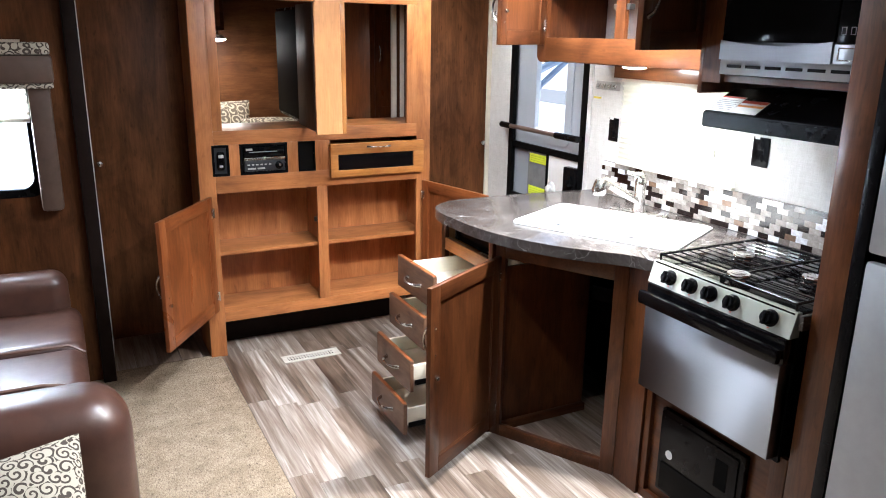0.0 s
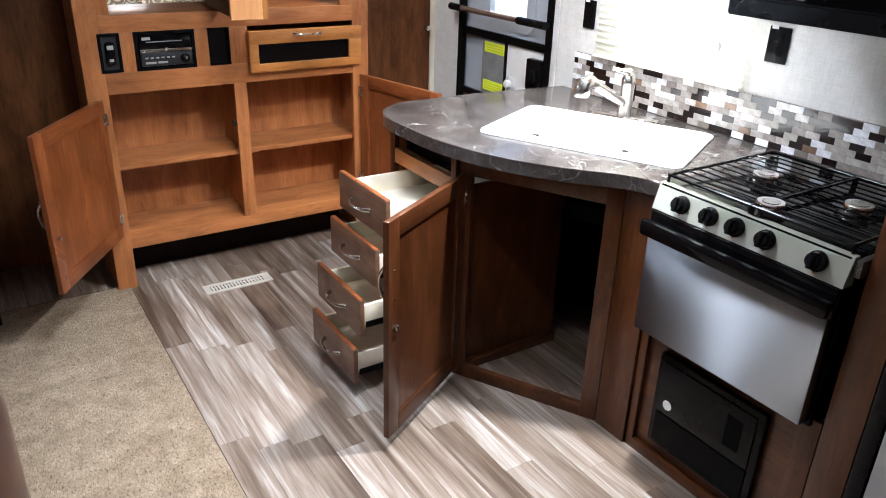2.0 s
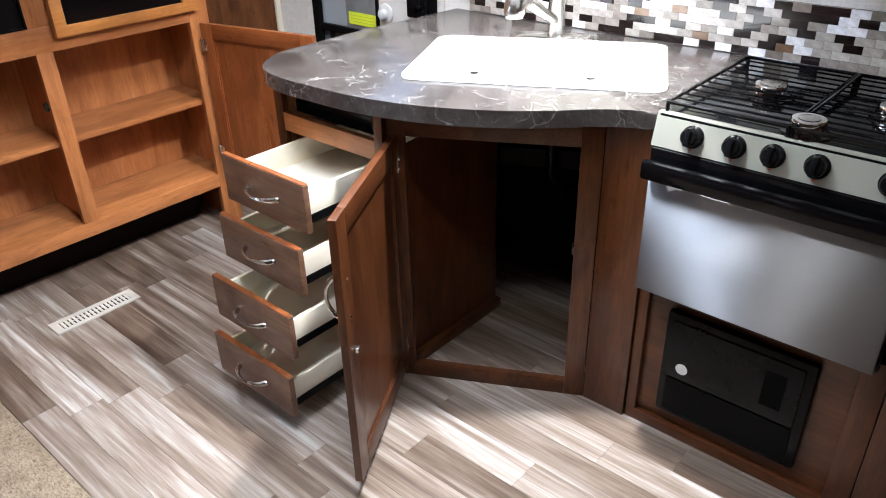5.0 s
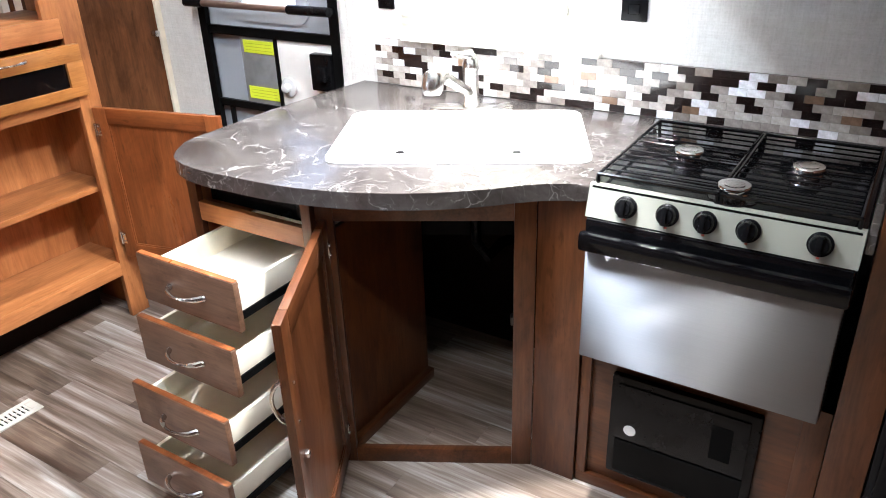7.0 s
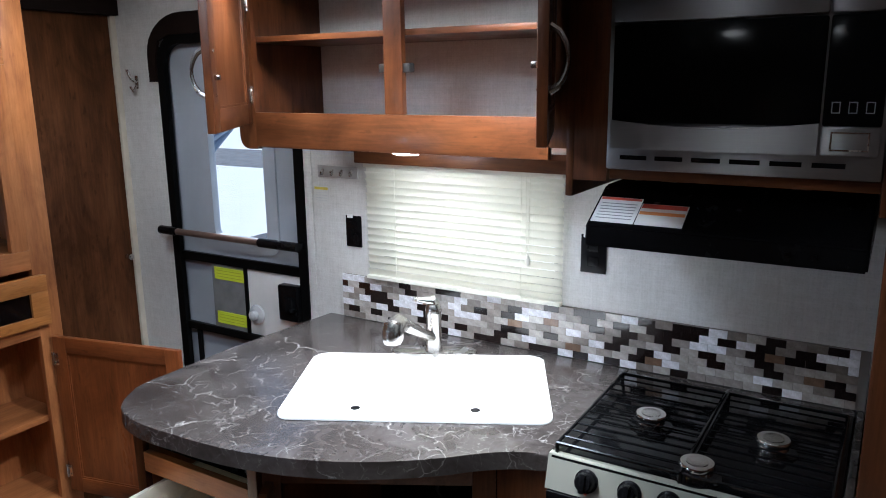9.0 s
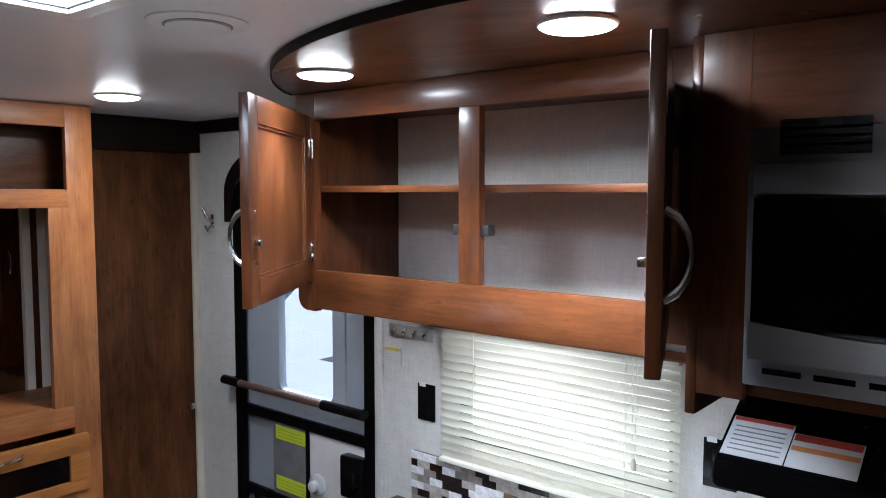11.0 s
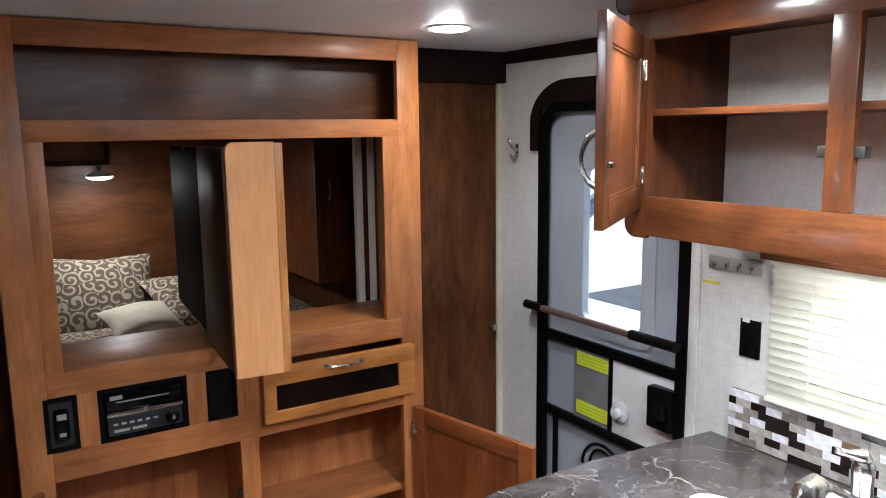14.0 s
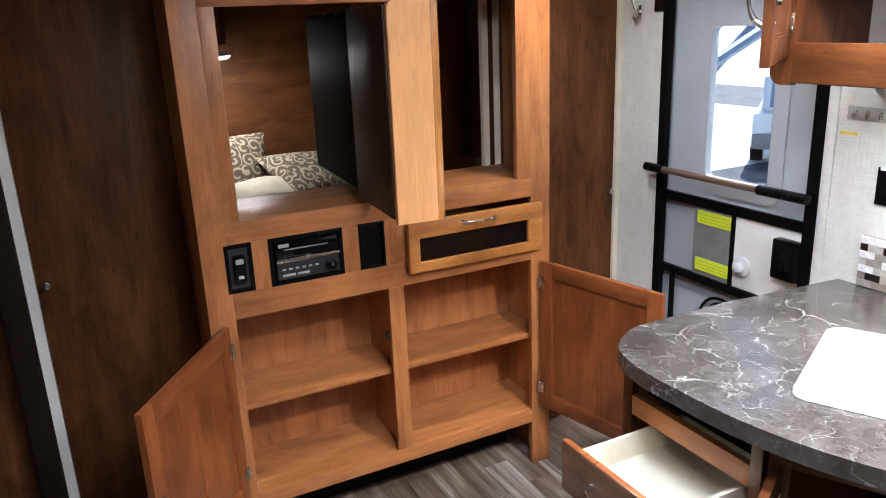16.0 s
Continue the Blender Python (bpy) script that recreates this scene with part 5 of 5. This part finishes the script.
part("gap", disc(bmesh.new(), [(0.0535, -0.0048), (0.0535, -0.0056)], pose(0, 0, 0), 36), bracket_grey, sp)
al = thing("smoke_alarm", "round white ceiling smoke alarm", "smoke alarm", pose(2.19, 3.86, CEIL))
part("base", disc(bmesh.new(), [(0.06, 0), (0.06, -0.02), (0.05, -0.034), (0.02, -0.038)], pose(0, 0, 0), 30), white_plastic, al)

# ---- floor register ----
vent = thing("floor_vent", "cream metal floor register beside the media cabinet", "floor vent", pose(2.268, 4.614, 0.0))
bm = bmesh.new()
for a, b, c, d in ((-0.15, 0.15, -0.042, -0.024), (-0.15, 0.15, 0.024, 0.042), (-0.15, -0.122, -0.024, 0.024), (0.122, 0.15, -0.024, 0.024)):
    slab(bm, a, b, c, d, 0.0006, 0.006, 0.001)
part("frame", bm, vent_cream, vent)
part("well", box(-0.122, 0.122, -0.024, 0.024, 0.0004, 0.0012), black, vent)
for i in range(17):
    part("louvre", box(-0.118 + i * 0.0145, -0.109 + i * 0.0145, -0.024, 0.024, 0.0014, 0.005), vent_cream, vent)
part("bar", box(-0.122, 0.122, -0.003, 0.003, 0.0052, 0.0058), vent_cream, vent)


# ---- sofa side ----
def cushion(bm, sx, sy, sz, m, n=18, puff=0.5):
    """A soft pillow: a pinched, swollen square."""
    grid = {}
    for side in (1, -1):
        for i in range(n + 1):
            for j in range(n + 1):
                u, v = 2 * i / n - 1, 2 * j / n - 1
                edge = i in (0, n) or j in (0, n)
                if side < 0 and edge:
                    grid[side, i, j] = grid[1, i, j]
                    continue
                bulge = ((1 - u * u) * (1 - v * v)) ** puff
                pinch = 1 - 0.1 * (1 - abs(u)) * abs(v) ** 3 - 0.1 * (1 - abs(v)) * abs(u) ** 3
                wr = 0.012 * noise.noise(Vector((u * 2.3 + side, v * 2.3, side)))
                grid[side, i, j] = bm.verts.new(m @ Vector((u * sx / 2 * pinch, v * sy / 2 * pinch, side * (bulge * sz / 2) + wr * bulge)))
    for side in (1, -1):
        for i in range(n):
            for j in range(n):
                q = (grid[side, i, j], grid[side, i + 1, j], grid[side, i + 1, j + 1], grid[side, i, j + 1])
                bm.faces.new(q if side > 0 else q[::-1])
    return bm


def soft_box(x0, x1, y0, y1, z0, z1, r):
    bm = box(x0, x1, y0, y1, z0, z1)
    bmesh.ops.bevel(bm, geom=bm.edges[:], offset=r, segments=5, profile=0.5, affect="EDGES")
    return bm


sofa = thing("sofa", "brown leather sofa with piped seat and rolled arm", "sofa")
part("base", box(0.15, 1.16, 3.5, 4.68, 0.0, 0.24, 0.01), leather, sofa)
part("seat_cushion", soft_box(0.2, 1.23, 3.53, 4.15, 0.24, 0.44, 0.06), leather, sofa)
part("seat_cushion", soft_box(0.2, 1.23, 4.155, 4.66, 0.24, 0.44, 0.06), leather, sofa)
part("seam", tube(bmesh.new(), [(0.3, 4.152, 0.437), (1.0, 4.152, 0.44), (1.17, 4.152, 0.437), (1.225, 4.152, 0.4)], 0.006, 6), piping_mat, sofa, "pale piping")
part("seam", tube(bmesh.new(), [(0.85, 3.55, 0.441), (0.85, 4.1, 0.441), (0.86, 4.64, 0.441)], 0.005, 6), piping_mat, sofa)
part("backrest", soft_box(0.02, 0.3, 3.5, 4.68, 0.2, 0.85, 0.09), leather, sofa)
part("far_arm", soft_box(0.2, 1.19, 4.58, 4.74, 0.36, 0.6, 0.07), leather, sofa)
part("near_arm", soft_box(0.15, 1.33, 3.2, 3.52, 0.0, 0.60, 0.13), leather, sofa, "rounded brown leather arm")
part("piping", tube(bmesh.new(), [(0.3, 3.49, 0.575), (1.1, 3.49, 0.575), (1.22, 3.49, 0.55), (1.295, 3.48, 0.47), (1.30, 3.48, 0.3)], 0.008, 6), piping_mat, sofa)
bench = thing("dinette_bench", "brown leather dinette bench seat", "bench")
part("base", box(0.1, 1.08, 2.2, 3.15, 0.0, 0.2, 0.01), leather, bench)
part("seat_cushion", soft_box(0.1, 1.1, 2.2, 3.16, 0.2, 0.34, 0.05), leather, bench)
solo("leaf_pattern_pillow", cushion(bmesh.new(), 0.42, 0.42, 0.15, pose(1.0, 3.03, 0.40, 40, 0, 8)), zebra, "dark and cream leaf-pattern pillow on the bench", "pillow")

ew = structure("window_2", ring_yz(bmesh.new(), [(a, b) for a, b in round_yz(EW[0] - 0.02, EW[1] + 0.02, EW[2] - 0.02, EW[3] + 0.02, 0.05)], round_yz(EW[0] + 0.015, EW[1] - 0.015, EW[2] + 0.015, EW[3] - 0.015, 0.05), 4.757, 4.785), black, "slide-out end window with a half-drawn pleated shade")
for v in ew.data.vertices:
    v.co = (v.co.y, v.co.x, v.co.z)
ew.data.flip_normals()
ep = part("pane", box(EW[0], EW[1], 4.776, 4.78, EW[2], EW[3]), glass, ew)
ep.visible_shadow = False
shade = thing("pleated_shade", "cream pleated window shade, half drawn", "blind")
bm = bmesh.new()
NP = 16
vs = [[bm.verts.new((x, 4.742 + (0.012 if i % 2 else 0.0), 1.25 + i * (0.32 / NP))) for i in range(NP + 1)] for x in (EW[0] - 0.03, EW[1] + 0.0)]
for i in range(NP):
    bm.faces.new((vs[0][i], vs[1][i], vs[1][i + 1], vs[0][i + 1]))
part("pleats", bm, shade_mat, shade)
part("bottom_rail", box(EW[0] - 0.03, EW[1], 4.738, 4.756, 1.232, 1.25, 0.004), blind_mat, shade)
dr = thing("window_dressing", "padded brown vinyl window surround with patterned valance", "valance")
part("side_lambrequin", box(1.128, 1.215, 4.70, 4.757, 0.85, 1.50, 0.02), drape_brown, dr)
part("side_lambrequin", box(0.5, 0.59, 4.70, 4.757, 0.85, 1.50, 0.02), drape_brown, dr)
part("valance", box(0.48, 1.235, 4.66, 4.757, 1.395, 1.51, 0.02), drape_brown, dr)
part("patterned_band", box(0.485, 1.23, 4.664, 4.757, 1.51, 1.56, 0.015), zebra, dr, "leaf-pattern fabric band")
part("patterned_band", box(0.485, 1.23, 4.672, 4.757, 1.375, 1.397, 0.008), zebra, dr)

# ---- bedroom seen through the television opening ----
bed = thing("bed", "bed with a scroll-pattern brown and cream cover", "bed")
part("platform", box(1.62, 3.33, 5.5, 7.38, 0.0, 0.4, 0.01), pan_x, bed)
bm = soft_box(1.6, 3.5, 5.45, 7.39, 0.38, 0.735, 0.07)
part("bedspread", bm, scroll, bed)
solo("scroll_pillow", cushion(bmesh.new(), 0.6, 0.52, 0.2, pose(2.31, 7.14, 0.865, 66, 3, 4)), scroll, "brown and cream scroll-pattern pillow on the bed", "pillow", None, "bed pillows")
solo("scroll_pillow", cushion(bmesh.new(), 0.62, 0.46, 0.2, pose(2.84, 6.98, 0.83, 26, 6, 14)), scroll, "brown and cream scroll-pattern pillow lying against the headboard", "pillow", None, "bed pillows")
solo("cream_pillow", cushion(bmesh.new(), 0.38, 0.25, 0.14, pose(2.46, 6.78, 0.808, 24, 0, 14)), cream_fabric, "small plain cream pillow on the bed", "pillow")
solo("overhead_cabinet", box(1.36, 2.40, 7.0, 7.398, 1.62, CEIL - 0.002, 0.004), che_x, "dark wood overhead bedroom cabinet", "cabinet")
for x0, x1 in ((1.45, 1.9), (1.92, 2.37)):
    part("door", box(x0, x1, 6.985, 6.999, 1.65, 2.0, 0.003), lit_che_x, bpy.data.objects["overhead_cabinet"])
rl = thing("reading_lamp", "small warm bedroom reading lamp below the cabinet, switched on", "lamp", pose(2.34, 6.99, 1.619))
part("arm", box(-0.008, 0.008, -0.008, 0.008, -0.04, 0, 0.002), chrome, rl)
part("shade", disc(bmesh.new(), [(0.03, -0.03), (0.07, -0.055), (0.07, -0.06)], pose(0, 0, 0), 24), white_plastic, rl)
part("lens", disc(bmesh.new(), [(0.066, -0.0605), (0.05, -0.072), (0.02, -0.076)], pose(0, 0, 0), 24), led, rl)
lamp = new("lamp", bpy.data.lights.new("lamp", "SPOT"))
lamp.data.energy, lamp.data.color, lamp.data.spot_size, lamp.data.shadow_soft_size = 3.2, (1.0, 0.86, 0.7), radians(165), 0.05
lamp.location = (2.34, 6.97, 1.53)
# wardrobe takes the lit copy of the wood, as little light reaches it
ward = solo("bedroom_wardrobe", box(3.28, WALL_X - 0.002, 6.32, 7.398, 0.98, CEIL - 0.002, 0.004), lit_che_z, "bedroom wardrobe in wood coloured as lit, with a nickel handle", "wardrobe")
part("door", box(3.315, 3.52, 6.302, 6.319, 1.03, 1.78, 0.003), lit_che_z, ward)
part("door_panel", box(3.365, 3.475, 6.296, 6.302, 1.1, 1.7, 0.003), lit_che_z, ward)
bm = tube(bmesh.new(), [(3.345, 6.3 - 0.03 * math.sin(math.pi * i / 8) ** 0.6, 1.42 + 0.11 * i / 8) for i in range(9)], 0.005)
part("handle", bm, chrome, ward, "nickel handle")
# thin dark sheet added over the pale wall for the gap's darkness
solo("bedroom_lower_cabinet", box(3.502, WALL_X - 0.002, 5.3, 7.398, 0.0, 0.978, 0.004), pan_z, "thin dark panel standing for the dark gap below the wardrobe", "cabinet")
for x0, x1 in ((2.937, 2.963), (2.983, 3.011)):
    structure("trim_pocket", box(x0, x1, 5.10, 5.125, 0.9, 1.99, 0.002), drawer_cream, "cream pocket-door edge strip")
structure("trim_pocket_dark", box(2.964, 2.982, 5.10, 5.12, 0.9, 1.99), pan_z)

# ---- outside ----
ground = structure("ground", box(-400, 400, -400, 400, -0.92, -0.9), plain("pale_gravel", (0.82, 0.82, 0.8), 0.9, spots=0.05, scale=2.0, relief=0.4), "pale gravel lot")


car_glass = plain("car_window_glass", (0.2, 0.27, 0.36), 0.1, spots=0.02, relief=0.0)


def parked_car(x, y, rz, paint):
    c = thing("parked_car", "white parked estate car with pale-tinted windows on gravel", "car", pose(x, y, -0.9, 0, 0, rz))
    bm = bmesh.new()
    slab(bm, -2.2, 2.2, -0.88, 0.88, 0.32, 0.95, 0.12)
    part("body", bm, paint, c)
    bm = bmesh.new()
    prof = [(-2.1, 0.93), (-1.75, 1.55), (0.6, 1.6), (1.25, 0.95)]
    lo, hi = [bm.verts.new((a, -0.74, b)) for a, b in prof], [bm.verts.new((a, 0.74, b)) for a, b in prof]
    for i in range(4):
        bm.faces.new((lo[i], lo[(i + 1) % 4], hi[(i + 1) % 4], hi[i]))
    bm.faces.new(lo)
    bm.faces.new(hi[::-1])
    bmesh.ops.bevel(bm, geom=bm.edges[:], offset=0.06, segments=2, affect="EDGES")
    part("cabin", bm, paint, c)
    part("side_window", box(-1.6, 0.5, -0.76, -0.735, 1.02, 1.45, 0.01), car_glass, c)
    part("side_window", box(-1.6, 0.5, 0.735, 0.76, 1.02, 1.45, 0.01), car_glass, c)
    bm = slab(bmesh.new(), -0.01, 0.01, -0.62, 0.62, 0.0, 0.5, 0.005, pose(-2.06, 0, 1.02, 0, 30, 0))
    part("rear_window", bm, car_glass, c)
    part("bumper", box(-2.3, -2.15, -0.85, 0.85, 0.35, 0.6, 0.05), bracket_grey, c)
    part("number_plate", box(-2.31, -2.299, -0.25, 0.25, 0.62, 0.74), paper, c)
    for a in (-1.35, 1.4):
        for b in (-0.8, 0.8):
            w = part("wheel", disc(bmesh.new(), [(0.33, -0.1), (0.34, -0.06), (0.34, 0.06), (0.33, 0.1)], pose(a, b, 0.34, 90, 0, 0), 24), black, c)
            part("rim", disc(bmesh.new(), [(0.2, -0.11), (0.2, 0.11)], pose(a, b, 0.34, 90, 0, 0), 16), steel, w)


parked_car(14.0, 12.1, 37, car_white)
# dark blue-grey patch laid over the gravel
structure("pavement", box(10.0, 17.0, 4.0, 11.7, -0.899, -0.894), plain("dark_ground", (0.09, 0.1, 0.115), 0.9, spots=0.2, scale=3.0, relief=0.4), "dark blue-grey patch on the gravel lot")
structure("road", box(18.5, 23.0, -60, 120, -0.899, -0.893), plain("grey_asphalt", (0.16, 0.165, 0.175), 0.9, spots=0.2, scale=3.0, relief=0.4), "grey asphalt road past the gravel lot")
aw = thing("awning_arm", "blue-grey metal awning arm outside the entry door", "awning arm")
blue_grey = plain("blue_grey_metal", (0.2, 0.25, 0.33), 0.4, 0.4)
part("strut", tube(bmesh.new(), [(WALL_X + 0.09, 5.0, 1.32), (WALL_X + 1.2, 5.0, 1.8)], 0.026, 8), blue_grey, aw)
part("strut", tube(bmesh.new(), [(WALL_X + 0.09, 5.06, 1.1), (WALL_X + 0.75, 5.06, 1.62)], 0.02, 8), blue_grey, aw)
part("bracket", box(WALL_X + 0.052, WALL_X + 0.1, 4.95, 5.01, 1.25, 1.36, 0.004), black_metal, aw)

# far trees beyond the road
bm = bmesh.new()
rng = random.Random(3)
for k in range(26):
    cx, cy = 78 - k * 2.6 + rng.uniform(-2, 2), 40 + k * 2.4 + rng.uniform(-3, 3)
    h = rng.uniform(7, 12)
    tube(bm, [(cx, cy, -0.9), (cx + 0.2, cy, h * 0.4), (cx, cy + 0.2, h * 0.8)], [0.25, 0.18, 0.05], 6)
    for i in range(120):
        a, u = rng.uniform(0, 6.283), rng.random()
        rad = (0.35 + 2.6 * math.sin(math.pi * (0.15 + 0.8 * u))) * rng.uniform(0.4, 1.0)
        p = Vector((cx + rad * math.cos(a), cy + rad * math.sin(a), h * (0.2 + 0.85 * u)))
        q = [bm.verts.new(p + 0.55 * Vector((rng.uniform(-1, 1), rng.uniform(-1, 1), rng.uniform(-0.7, 0.7)))) for _ in range(3)]
        bm.faces.new(q)
far_trees = new("far_trees", mesh_of("far_trees", bm, plain("tree_foliage", (0.07, 0.12, 0.04), 0.8, spots=0.25, scale=0.6), False))
tagged(far_trees, "row of green trees far beyond the lot", "trees", "", "stuff")

# ---- backsplash tiles ----
TW, TH = 0.0468, 0.0214
tile_long = mesh_of("tile", box(0, 0.006, 0.0004, TW - 0.0004, 0.0004, TH - 0.0004, 0.0), tile_mat, False)
tile_half = mesh_of("tile_half", box(0, 0.006, 0.0004, TW / 2 - 0.0004, 0.0004, TH - 0.0004, 0.0), tile_mat, False)
rng = random.Random(11)
for r in range(7):
    y, first = 3.935, r % 2 == 1
    while y > 2.36:
        half = first or y - TW < 2.347
        first = False
        w = TW / 2 if half else TW
        if y - w < 2.347:
            break
        ob = new("tile", tile_half if half else tile_long)
        ob.parent = splash
        ob.location = (3.5265 - rng.random() * 0.001, y - w, 0.9015 + r * TH)
        y -= w

# ---- floor pieces, last ----
PW, PLEN = 0.102, 0.66
plank_meshes = {}


def plank_mesh(w, l):
    key = (round(w, 4), round(l, 4))
    if key not in plank_meshes:
        plank_meshes[key] = mesh_of("plank", box(0.0004, w - 0.0004, 0.0004, l - 0.0004, -0.012, 0.0), plank_mat, False)
    return plank_meshes[key]


rng = random.Random(5)
x = 1.852
while x < WALL_X - 0.001:
    w = min(PW, WALL_X - x)
    y = BACK_Y if x < 1.9 else BACK_Y
    y -= rng.random() * PLEN
    while y < 5.9:
        a, b = max(y, BACK_Y), min(y + PLEN, 5.9)
        if b - a > 0.01:
            ob = new("plank", plank_mesh(w, b - a))
            ob.location, ob.parent = (x, a, 0.0), floor
        y += PLEN
    x += w
for xx in (1.345, 1.45, 1.555, 1.66, 1.765):
    ob = new("plank", plank_mesh(0.087 if xx == 1.765 else PW, 1.06))
    ob.location, ob.parent = (xx, 4.84, 0.0), floor
